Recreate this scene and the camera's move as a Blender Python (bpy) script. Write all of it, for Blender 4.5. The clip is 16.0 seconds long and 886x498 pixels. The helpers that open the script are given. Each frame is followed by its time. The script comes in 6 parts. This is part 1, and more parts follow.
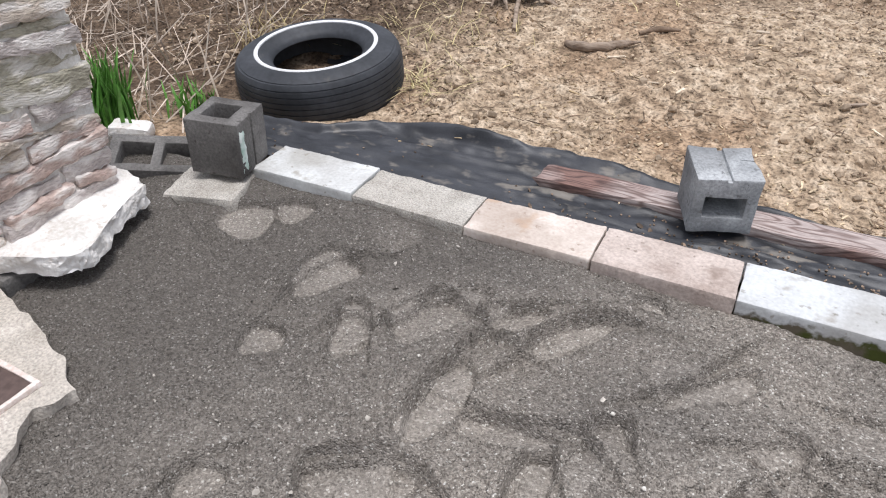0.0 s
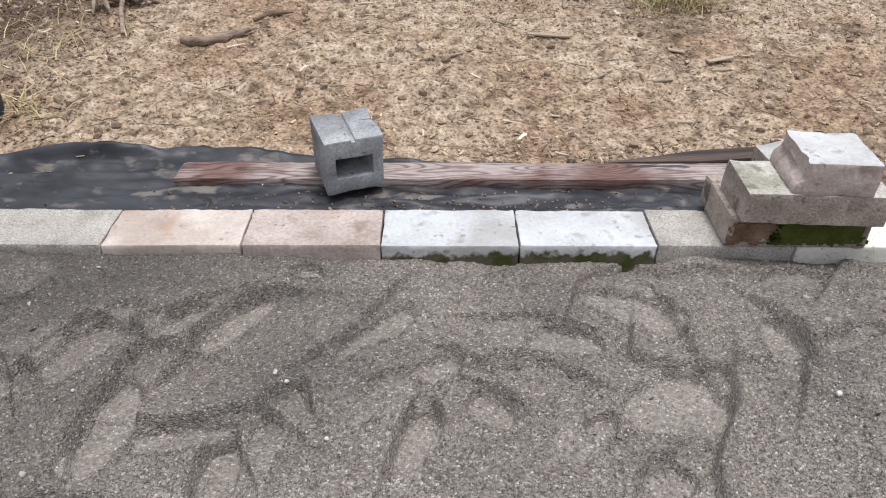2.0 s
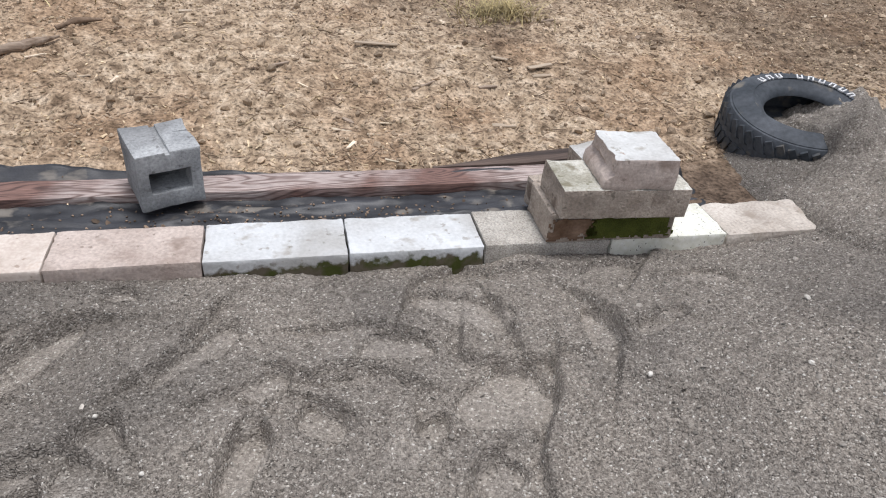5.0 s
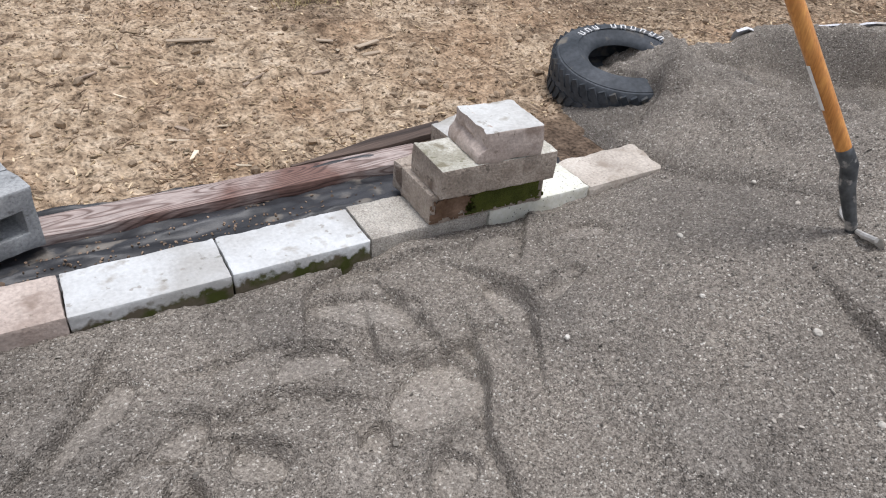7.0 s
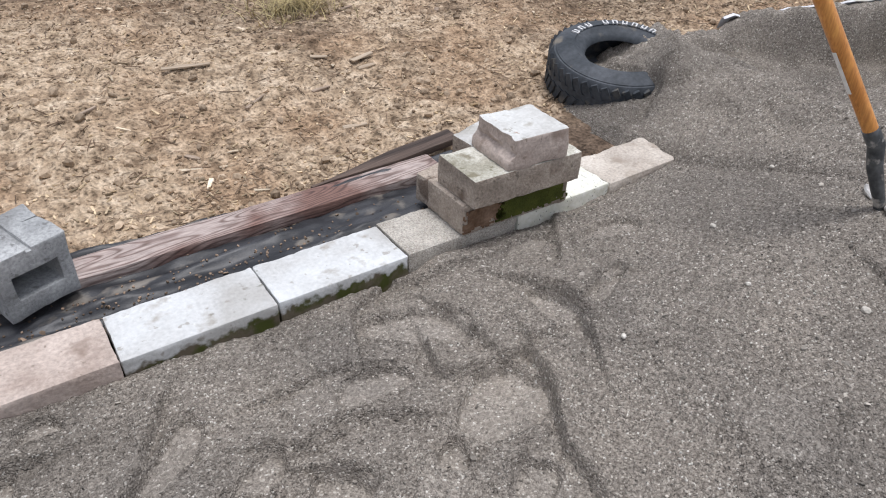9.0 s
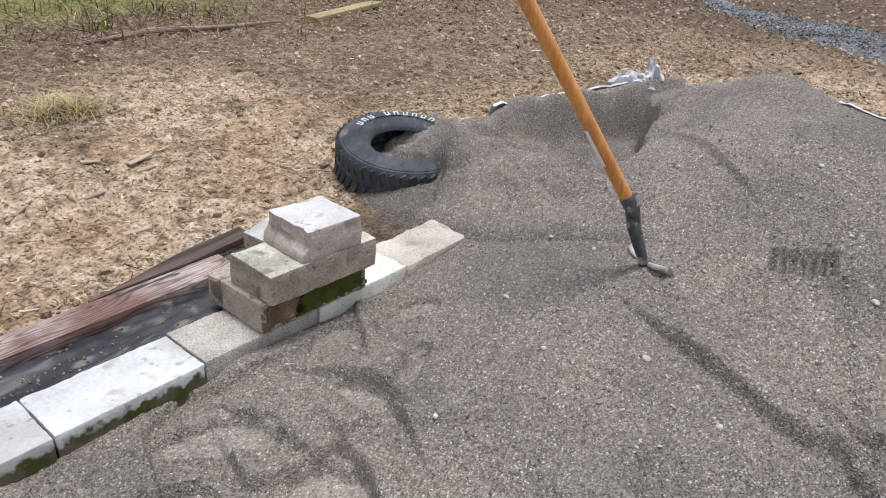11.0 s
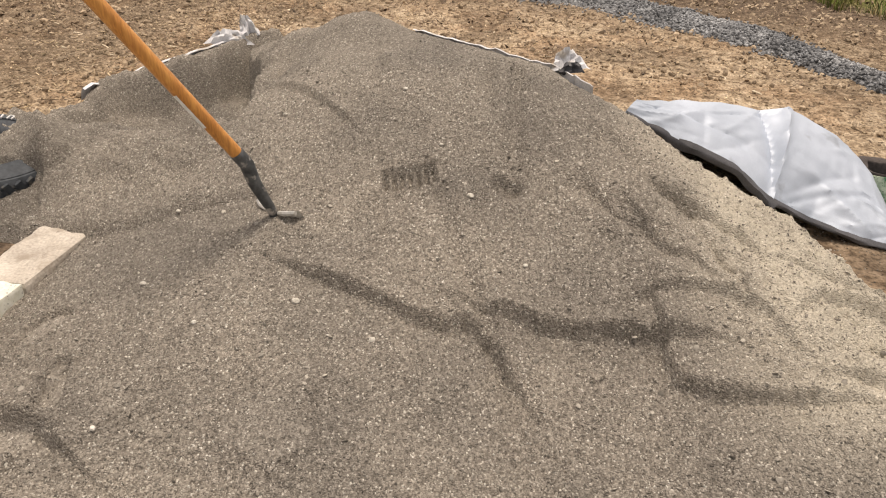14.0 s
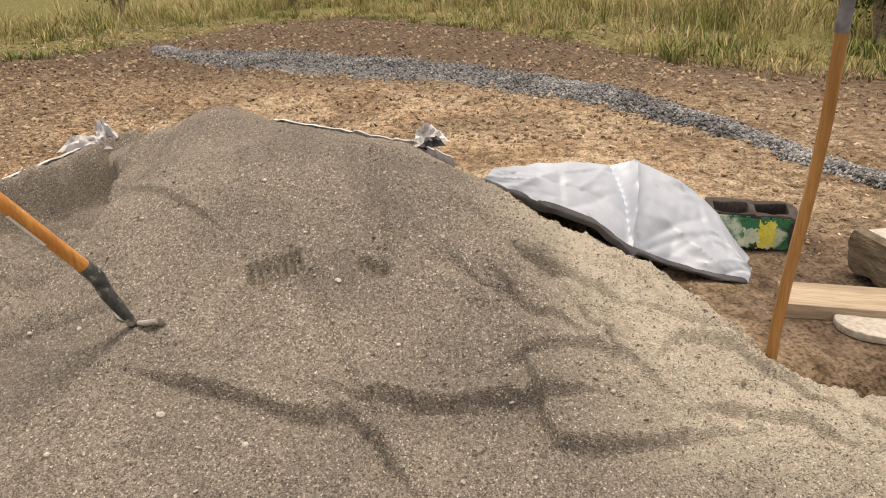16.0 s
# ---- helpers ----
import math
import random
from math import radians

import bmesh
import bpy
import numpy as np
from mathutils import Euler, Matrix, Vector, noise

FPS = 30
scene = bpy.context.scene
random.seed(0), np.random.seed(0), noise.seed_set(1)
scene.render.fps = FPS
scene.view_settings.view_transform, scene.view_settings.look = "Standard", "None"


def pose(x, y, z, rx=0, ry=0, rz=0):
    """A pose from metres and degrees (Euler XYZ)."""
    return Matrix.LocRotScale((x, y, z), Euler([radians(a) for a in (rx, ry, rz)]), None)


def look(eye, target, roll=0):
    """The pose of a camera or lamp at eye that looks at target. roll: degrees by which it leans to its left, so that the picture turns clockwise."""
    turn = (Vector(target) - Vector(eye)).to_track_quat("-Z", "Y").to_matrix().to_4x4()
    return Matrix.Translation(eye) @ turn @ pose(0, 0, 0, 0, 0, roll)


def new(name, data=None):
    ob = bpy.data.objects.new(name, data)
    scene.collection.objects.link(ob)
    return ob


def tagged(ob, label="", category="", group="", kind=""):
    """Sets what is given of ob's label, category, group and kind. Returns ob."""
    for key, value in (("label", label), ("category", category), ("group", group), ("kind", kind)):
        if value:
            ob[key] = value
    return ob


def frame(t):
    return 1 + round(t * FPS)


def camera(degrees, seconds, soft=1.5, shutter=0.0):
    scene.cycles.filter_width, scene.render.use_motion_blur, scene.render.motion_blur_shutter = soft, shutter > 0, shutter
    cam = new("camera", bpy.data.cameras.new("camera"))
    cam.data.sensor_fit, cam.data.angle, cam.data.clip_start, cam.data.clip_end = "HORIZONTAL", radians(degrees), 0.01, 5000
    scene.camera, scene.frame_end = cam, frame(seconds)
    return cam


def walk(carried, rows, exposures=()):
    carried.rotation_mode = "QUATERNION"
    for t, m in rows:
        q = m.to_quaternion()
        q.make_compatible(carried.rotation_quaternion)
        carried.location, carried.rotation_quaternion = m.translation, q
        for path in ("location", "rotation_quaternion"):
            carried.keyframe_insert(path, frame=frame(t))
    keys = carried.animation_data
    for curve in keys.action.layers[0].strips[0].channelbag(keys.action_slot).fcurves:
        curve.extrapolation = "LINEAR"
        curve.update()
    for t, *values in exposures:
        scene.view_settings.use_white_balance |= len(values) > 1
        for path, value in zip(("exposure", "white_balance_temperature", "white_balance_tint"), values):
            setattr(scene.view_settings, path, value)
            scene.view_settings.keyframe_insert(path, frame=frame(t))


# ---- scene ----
cam = camera(62.9, 16.0, soft=1.1)
EXPOSURE = [(0.0, 0.32, 6150, 12), (2.5, 0.16, 6200, 12), (8.0, 0.15, 6200, 12), (11.5, 0.28, 6150, 12), (12.6, 0.32, 6500, 12), (13.0, 0.31, 7250, 12.5), (13.5, 0.3, 7650, 13), (16.0, 0.28, 8300, 14)]
PATH = [
    (0, (1.559, -1.688, 1.196), (0.839, -0.212, 0.055), 0.5),
    (0.5, (1.654, -1.684, 1.183), (1.167, -0.124, 0.031), 0.0),
    (1, (1.697, -1.708, 1.184), (1.4, -0.102, 0.03), -0.2),
    (1.5, (1.711, -1.713, 1.179), (1.582, -0.082, 0.028), 0.1),
    (2, (1.742, -1.708, 1.175), (1.777, -0.066, 0.033), 0.9),
    (2.5, (1.784, -1.703, 1.176), (1.983, -0.064, 0.048), 2.1),
    (3, (1.818, -1.701, 1.164), (2.152, -0.075, 0.048), 3.1),
    (3.5, (1.837, -1.71, 1.156), (2.252, -0.096, 0.05), 4.4),
    (4, (1.83, -1.707, 1.154), (2.242, -0.087, 0.057), 5.2),
    (6.5, (1.762, -1.634, 1.157), (2.43, -0.114, 0.042), 4.4),
    (7, (1.67, -1.568, 1.169), (2.538, -0.167, 0.036), 4.2),
    (7.5, (1.587, -1.581, 1.15), (2.431, -0.173, 0.007), 2.4),
    (8, (1.508, -1.526, 1.197), (2.318, -0.121, 0.026), 0.5),
    (10.5, (1.52, -1.437, 1.183), (2.816, -0.249, 0.228), 3.6),
    (11, (1.54, -1.463, 1.184), (2.943, -0.357, 0.284), 3.6),
    (11.5, (1.518, -1.419, 1.182), (3.03, -0.437, 0.316), 3.2),
    (12, (1.507, -1.403, 1.184), (3.12, -0.586, 0.328), 2.7),
    (12.5, (1.518, -1.496, 1.19), (3.217, -0.893, 0.324), 2.3),
    (13, (1.513, -1.562, 1.193), (3.254, -1.145, 0.301), 2.0),
    (13.5, (1.534, -1.578, 1.182), (3.273, -1.257, 0.247), 1.7),
    (14, (1.546, -1.574, 1.18), (3.28, -1.291, 0.224), 1.4),
    (14.5, (1.538, -1.576, 1.185), (3.286, -1.326, 0.246), 0.6),
    (15, (1.551, -1.628, 1.196), (3.331, -1.436, 0.303), -0.3),
    (15.5, (1.567, -1.664, 1.207), (3.386, -1.557, 0.384), -1.4),
    (16, (1.569, -1.675, 1.204), (3.41, -1.65, 0.423), -1.9),
]
walk(cam, [(t, look(eye, target, roll)) for t, eye, target, roll in PATH], EXPOSURE)

# ---- world and sun: a bright, thinly overcast day ----
world = bpy.data.worlds.new("overcast_sky")
world.use_nodes = True
scene.world = world
wn = world.node_tree
sky = wn.nodes.new("ShaderNodeTexSky")
sky.sky_type, sky.sun_disc = "NISHITA", False
sky.sun_elevation, sky.sun_rotation = radians(81), radians(112)
sky.air_density, sky.dust_density = 1.0, 4.0
pale = wn.nodes.new("ShaderNodeMix")
pale.data_type = "RGBA"
pale.inputs[0].default_value = 0.75
wn.links.new(sky.outputs[0], pale.inputs[6])
pale.inputs[7].default_value = (6.6, 6.7, 7.0, 1)
wn.links.new(pale.outputs[2], wn.nodes["Background"].inputs[0])
wn.nodes["Background"].inputs[1].default_value = 0.105
sun_data = bpy.data.lights.new("sun", "SUN")
sun_data.energy, sun_data.angle, sun_data.color = 2.45, radians(20), (1.0, 0.97, 0.93)
sun = new("sun", sun_data)
sun.matrix_world = look((0.75, -0.3, 5.4), (0, 0, 0))


# ---- materials ----
def shade(name, dark, light, grain=60.0, patch=5.0, rough=0.85, bump=0.4, depth=0.004, fleck=None, fleck_at=0.68, metal=0.0, spec=0.3,
          stretch=(1, 1, 1), grain_mix=0.5, stain=None, stain_scale=9.0, stain_at=0.6, island=0.0, space="object", moss=None, pits=None):
    """A worn surface: broad patches, fine grain, optional flecks and stains, with relief."""
    m = bpy.data.materials.new(name)
    m.use_nodes = True
    t = m.node_tree
    b = t.nodes["Principled BSDF"]
    N, L = t.nodes.new, t.links.new
    if space == "object":
        co, info, add = N("ShaderNodeTexCoord"), N("ShaderNodeObjectInfo"), N("ShaderNodeVectorMath")
        mul = N("ShaderNodeMath")
        mul.operation, mul.inputs[1].default_value = "MULTIPLY", 37.0
        L(info.outputs["Random"], mul.inputs[0])
        add.operation = "ADD"
        L(co.outputs["Object"], add.inputs[0])
        L(mul.outputs[0], add.inputs[1])
        src = add.outputs[0]
    else:
        src = N("ShaderNodeNewGeometry").outputs["Position"]
    mp = N("ShaderNodeMapping")
    mp.inputs["Scale"].default_value = stretch
    L(src, mp.inputs[0])

    def tex(scale, detail=4.0):
        n = N("ShaderNodeTexNoise")
        n.inputs["Scale"].default_value, n.inputs["Detail"].default_value = scale, detail
        L(mp.outputs[0], n.inputs["Vector"])
        return n.outputs[0]

    def ramp(fac, a, bb, c0, c1):
        r = N("ShaderNodeValToRGB")
        r.color_ramp.elements[0].position, r.color_ramp.elements[1].position = a, bb
        r.color_ramp.elements[0].color, r.color_ramp.elements[1].color = (*c0, 1), (*c1, 1)
        L(fac, r.inputs[0])
        return r.outputs[0]

    def mix(fac, a, bb, mode="MIX"):
        x = N("ShaderNodeMix")
        x.data_type, x.blend_type = "RGBA", mode
        if isinstance(fac, float):
            x.inputs[0].default_value = fac
        else:
            L(fac, x.inputs[0])
        for sock, v in ((x.inputs[6], a), (x.inputs[7], bb)):
            if isinstance(v, tuple):
                sock.default_value = (*v, 1)
            else:
                L(v, sock)
        return x.outputs[2]

    broad, fine = tex(patch), tex(grain, 6.0)
    col = ramp(broad, 0.3, 0.7, dark, light)
    col = mix(grain_mix, col, ramp(fine, 0.3, 0.72, (0.25, 0.25, 0.25), (0.75, 0.75, 0.75)), "OVERLAY")
    if stain:
        col = mix(ramp(tex(stain_scale, 5.0), stain_at, stain_at + 0.1, (0, 0, 0), (0.85, 0.85, 0.85)), col, stain)
    if pits:
        col = mix(ramp(tex(34.0, 3.0), 0.66, 0.7, (0, 0, 0), (0.7, 0.7, 0.7)), col, pits)
        col = mix(ramp(tex(3.4, 8.0), 0.52, 0.62, (0, 0, 0), (0.45, 0.45, 0.45)), col, pits)
    if fleck:
        col = mix(ramp(tex(grain * 2.2, 2.0), fleck_at, fleck_at + 0.04, (0, 0, 0), (1, 1, 1)), col, fleck)
    if moss:  # growth creeping up from the foot of a block
        tc, sep, ad, gate = N("ShaderNodeTexCoord"), N("ShaderNodeSeparateXYZ"), N("ShaderNodeMath"), N("ShaderNodeMapRange")
        L(tc.outputs["Object"], sep.inputs[0])
        ad.operation = "MULTIPLY_ADD"
        ad.inputs[1].default_value = -0.1
        L(tex(28.0, 6.0), ad.inputs[0])
        L(sep.outputs[2], ad.inputs[2])
        L(ad.outputs[0], gate.inputs[0])
        gate.inputs[1].default_value, gate.inputs[2].default_value = moss - 0.045, moss - 0.06
        col = mix(gate.outputs[0], col, ramp(tex(16.0, 5.0), 0.42, 0.58, (0.055, 0.065, 0.012), (0.12, 0.1, 0.07)))
    if island:
        g, hv = N("ShaderNodeNewGeometry"), N("ShaderNodeHueSaturation")
        r = N("ShaderNodeMapRange")
        L(g.outputs["Random Per Island"], r.inputs[0])
        r.inputs[3].default_value, r.inputs[4].default_value = 1 - island, 1 + island
        L(r.outputs[0], hv.inputs["Value"])
        L(col, hv.inputs["Color"])
        col = hv.outputs[0]
    L(col, b.inputs["Base Color"])
    b.inputs["Roughness"].default_value, b.inputs["Metallic"].default_value = rough, metal
    b.inputs["Specular IOR Level"].default_value = spec
    if bump:
        bp = N("ShaderNodeBump")
        bp.inputs["Strength"].default_value, bp.inputs["Distance"].default_value = bump, depth
        L(fine, bp.inputs["Height"])
        L(bp.outputs[0], b.inputs["Normal"])
    return m


CONCRETE = shade("grey_concrete", (0.25, 0.26, 0.265), (0.44, 0.45, 0.455), 120, 9, bump=0.6, fleck=(0.1, 0.1, 0.1), pits=(0.13, 0.13, 0.13))
CONCRETE_DARK = shade("damp_grey_concrete", (0.09, 0.085, 0.08), (0.2, 0.19, 0.18), 110, 8, bump=0.6, fleck=(0.05, 0.05, 0.05), pits=(0.05, 0.042, 0.037))
WHITE_BLOCK = shade("whitewashed_concrete", (0.42, 0.41, 0.39), (0.61, 0.62, 0.61), 90, 7, bump=0.45, stain=(0.34, 0.32, 0.28), stain_at=0.58, stain_scale=14, grain_mix=0.25, pits=(0.27, 0.25, 0.21))
MOSSY_BLOCK = shade("mossy_whitewashed_concrete", (0.45, 0.45, 0.44), (0.64, 0.66, 0.67), 90, 7, bump=0.45, stain=(0.36, 0.34, 0.31), stain_at=0.6, stain_scale=14, grain_mix=0.25, moss=0.118, pits=(0.3, 0.28, 0.25))
CREAM_BLOCK = shade("cream_concrete", (0.5, 0.42, 0.36), (0.68, 0.61, 0.55), 90, 7, bump=0.35, stain=(0.5, 0.36, 0.26), stain_at=0.6, grain_mix=0.3, pits=(0.3, 0.23, 0.18))
END_BLOCK = shade("buff_concrete", (0.42, 0.37, 0.32), (0.6, 0.55, 0.49), 110, 8, bump=0.7, stain=(0.33, 0.28, 0.23), stain_at=0.56, grain_mix=0.45, pits=(0.24, 0.2, 0.17))
PINK_BLOCK = shade("pinkish_concrete", (0.36, 0.29, 0.25), (0.55, 0.47, 0.42), 110, 8, bump=0.6, stain=(0.26, 0.2, 0.165), stain_at=0.57, grain_mix=0.4, pits=(0.2, 0.16, 0.13))
ROUGH_BLOCK = shade("exposed_aggregate_concrete", (0.34, 0.31, 0.27), (0.5, 0.47, 0.42), 170, 10, bump=0.9, depth=0.006, fleck=(0.62, 0.6, 0.56), fleck_at=0.62, grain_mix=0.75)
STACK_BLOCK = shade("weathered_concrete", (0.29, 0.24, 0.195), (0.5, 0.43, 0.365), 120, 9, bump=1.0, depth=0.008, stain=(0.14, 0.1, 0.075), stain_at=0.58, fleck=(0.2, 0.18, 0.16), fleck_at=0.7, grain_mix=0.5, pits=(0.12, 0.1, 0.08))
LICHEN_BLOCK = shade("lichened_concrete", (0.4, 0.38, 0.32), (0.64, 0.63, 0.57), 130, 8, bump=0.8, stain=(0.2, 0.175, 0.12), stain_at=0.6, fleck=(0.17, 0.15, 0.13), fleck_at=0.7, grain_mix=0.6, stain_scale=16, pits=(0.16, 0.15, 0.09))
SPECKLED_BLOCK = shade("speckled_white_concrete", (0.62, 0.62, 0.54), (0.78, 0.78, 0.7), 60, 8, bump=0.4, fleck=(0.12, 0.12, 0.1), fleck_at=0.66)
MOSS = shade("moss", (0.045, 0.055, 0.008), (0.1, 0.115, 0.02), 260, 18, bump=1.0, depth=0.006, rough=1.0)
RUSTY_STAIN = shade("brown_stained_concrete", (0.1, 0.055, 0.03), (0.24, 0.16, 0.11), 110, 22, bump=0.6)
RUBBER = shade("tyre_rubber", (0.014, 0.016, 0.019), (0.04, 0.043, 0.05), 50, 6, rough=0.62, bump=0.15, depth=0.002, spec=0.45, stain=(0.1, 0.09, 0.075), stain_at=0.66)
RUBBER_DUSTY = shade("dusty_tyre_rubber", (0.03, 0.037, 0.045), (0.075, 0.083, 0.095), 60, 7, rough=0.75, bump=0.2, depth=0.002, spec=0.35, stain=(0.18, 0.16, 0.13), stain_at=0.6)
WHITEWALL = shade("tyre_white", (0.6, 0.6, 0.6), (0.75, 0.75, 0.75), 80, 8, rough=0.6, bump=0.1, stain=(0.3, 0.3, 0.3), stain_at=0.68)
FABRIC = shade("black_weed_fabric", (0.014, 0.015, 0.018), (0.055, 0.057, 0.064), 300, 9, rough=0.46, bump=0.3, depth=0.001, spec=0.4, stain=(0.19, 0.17, 0.145), stain_at=0.58, stain_scale=15, stretch=(0.6, 1, 1), space="world")
DARK_PLANK_WOOD = shade("rotten_dark_plank", (0.045, 0.034, 0.03), (0.15, 0.11, 0.09), 45, 7, rough=0.85, bump=0.5, stretch=(0.25, 4, 4))
HANDLE_WOOD = shade("varnished_orange_wood", (0.5, 0.2, 0.045), (0.66, 0.3, 0.08), 55, 8, rough=0.38, bump=0.1, depth=0.001, stretch=(4, 4, 0.25), spec=0.5, grain_mix=0.55, stain=(0.4, 0.16, 0.04), stain_scale=7)
BROWN_HANDLE_WOOD = shade("brown_varnished_wood", (0.3, 0.14, 0.04), (0.46, 0.23, 0.075), 55, 8, rough=0.4, bump=0.1, depth=0.001, stretch=(4, 4, 0.25), spec=0.5)
STEEL = shade("worn_dark_steel", (0.05, 0.055, 0.06), (0.16, 0.17, 0.18), 60, 25, rough=0.45, bump=0.2, metal=0.6, stain=(0.6, 0.58, 0.55), stain_scale=26, stain_at=0.56)
BRIGHT_STEEL = shade("scratched_steel", (0.42, 0.41, 0.39), (0.7, 0.68, 0.65), 60, 14, rough=0.45, bump=0.2, metal=0.4, stain=(0.2, 0.17, 0.13))
STICKER = shade("worn_white_sticker", (0.74, 0.74, 0.72), (0.86, 0.85, 0.83), 60, 30, rough=0.6, bump=0.0)
SILVER_TARP = shade("silver_tarp", (0.34, 0.39, 0.47), (0.5, 0.56, 0.66), 300, 4, rough=0.55, metal=0.22, bump=0.12, depth=0.001, spec=0.5, stain=(0.2, 0.215, 0.24), stain_at=0.66, stain_scale=6, grain_mix=0.15, space="world")
DUSTY_TARP = shade("sandy_silver_tarp", (0.5, 0.5, 0.52), (0.72, 0.73, 0.77), 160, 9, rough=0.55, metal=0.0, bump=0.3, stain=(0.4, 0.36, 0.31), stain_at=0.56, stain_scale=14, space="world")
TARP_UNDER = shade("black_tarp_underside", (0.03, 0.03, 0.035), (0.09, 0.09, 0.1), 200, 8, rough=0.5, bump=0.1)
GREEN_PAINT = shade("green_spray_paint", (0.015, 0.1, 0.045), (0.04, 0.22, 0.11), 90, 9, rough=0.6, bump=0.5, stain=(0.62, 0.7, 0.55), stain_scale=11, stain_at=0.53, fleck=(0.02, 0.03, 0.02), fleck_at=0.63)
YELLOW_PAINT = shade("yellow_spray_paint", (0.62, 0.55, 0.05), (0.8, 0.74, 0.16), 90, 12, rough=0.6, bump=0.4, stain=(0.1, 0.4, 0.15), stain_scale=20, stain_at=0.6)
SOOT_BLOCK = shade("sooty_concrete", (0.03, 0.025, 0.025), (0.09, 0.075, 0.07), 90, 9, bump=0.6)
PALE_LUMBER = shade("pale_lumber", (0.33, 0.26, 0.19), (0.5, 0.41, 0.31), 50, 6, rough=0.75, bump=0.2, stretch=(0.25, 4, 4))
OLD_BOARD = shade("olive_weathered_board", (0.27, 0.23, 0.11), (0.4, 0.35, 0.2), 40, 5, rough=0.85, bump=0.3, stretch=(0.3, 3, 3))
BROWN_ROCK = shade("layered_brown_rock", (0.09, 0.07, 0.05), (0.24, 0.19, 0.14), 40, 9, bump=0.8, depth=0.01, stretch=(1, 1, 4))
PALE_ROCK = shade("pale_flat_rock", (0.4, 0.37, 0.33), (0.56, 0.52, 0.46), 70, 6, bump=0.5)
MORTAR = shade("pale_mortar", (0.6, 0.57, 0.53), (0.8, 0.78, 0.74), 110, 7, bump=0.7, depth=0.006, stain=(0.46, 0.42, 0.38), stain_at=0.66, pits=(0.45, 0.38, 0.33))
WHITE_LEDGE = shade("white_broken_concrete", (0.62, 0.59, 0.55), (0.86, 0.84, 0.81), 80, 7, bump=0.8, depth=0.008, stain=(0.55, 0.46, 0.4), stain_at=0.62, pits=(0.5, 0.44, 0.38))
STONES = [
    shade("rose_fieldstone", (0.42, 0.31, 0.265), (0.64, 0.52, 0.465), 60, 9, bump=0.9, depth=0.012, stretch=(1, 1, 3), stain=(0.8, 0.75, 0.7), stain_at=0.48),
    shade("tan_fieldstone", (0.46, 0.385, 0.31), (0.68, 0.6, 0.52), 60, 9, bump=0.9, depth=0.012, stretch=(1, 1, 3), stain=(0.8, 0.75, 0.7), stain_at=0.48),
    shade("olive_fieldstone", (0.34, 0.315, 0.24), (0.54, 0.5, 0.4), 60, 9, bump=0.9, depth=0.012, stretch=(1, 1, 3), stain=(0.78, 0.74, 0.68), stain_at=0.49),
    shade("grey_fieldstone", (0.44, 0.385, 0.36), (0.68, 0.62, 0.585), 60, 9, bump=0.9, depth=0.012, stretch=(1, 1, 3), stain=(0.82, 0.77, 0.72), stain_at=0.48),
]
SLAB_CONCRETE = shade("sandy_broken_concrete", (0.4, 0.36, 0.31), (0.58, 0.53, 0.47), 150, 7, bump=0.8, depth=0.005, fleck=(0.3, 0.27, 0.23), grain_mix=0.6)
BROWN_TILE = shade("dark_brown_tile", (0.075, 0.05, 0.045), (0.12, 0.085, 0.075), 60, 6, rough=0.6, bump=0.15, fleck=(0.5, 0.46, 0.42), fleck_at=0.76)
TILE_EDGE = shade("pale_pink_border", (0.62, 0.52, 0.47), (0.76, 0.68, 0.63), 90, 9, bump=0.3)
BARK = shade("grey_brown_dead_wood", (0.17, 0.12, 0.085), (0.4, 0.32, 0.25), 40, 12, bump=0.7, stretch=(0.4, 3, 3))
CHIP = shade("wood_chips", (0.26, 0.19, 0.11), (0.56, 0.45, 0.31), 60, 3, island=0.65, bump=0.3, space="world")
TWIG = shade("dead_twigs", (0.14, 0.09, 0.06), (0.32, 0.24, 0.17), 60, 3, island=0.5, bump=0.2, space="world")
STALK = shade("dry_bramble_stalks", (0.34, 0.27, 0.21), (0.56, 0.48, 0.4), 60, 5, island=0.35, bump=0.2, space="world")
CLOD = shade("soil_clods", (0.24, 0.178, 0.122), (0.5, 0.39, 0.28), 60, 2, island=0.3, bump=0.5, space="world")
LITTER = shade("dead_leaf_litter", (0.1, 0.07, 0.05), (0.3, 0.22, 0.16), 50, 3, island=0.6, bump=0.2, space="world")
LEAF = shade("fresh_green_leaves", (0.06, 0.17, 0.025), (0.15, 0.34, 0.065), 40, 4, rough=0.5, bump=0.1, island=0.4, space="world")
GRASS = shade("meadow_grass", (0.075, 0.105, 0.022), (0.26, 0.3, 0.08), 6, 1.2, rough=0.7, bump=0.0, island=0.7, space="world")
STRAW = shade("dry_straw_grass", (0.34, 0.27, 0.13), (0.56, 0.48, 0.27), 6, 1.2, rough=0.8, bump=0.0, island=0.4, space="world")
GRAVEL = shade("crushed_grey_stone", (0.12, 0.124, 0.133), (0.3, 0.305, 0.315), 40, 2, island=0.75, bump=0.4, space="world")
GRAVEL_BED = shade("crushed_stone_bed", (0.075, 0.077, 0.083), (0.17, 0.173, 0.18), 55, 3, bump=1.0, depth=0.02, fleck=(0.4, 0.4, 0.41), fleck_at=0.6, grain_mix=0.9, space="world")
PEBBLE = shade("pale_pebble", (0.42, 0.39, 0.34), (0.68, 0.65, 0.6), 90, 20, bump=0.3)


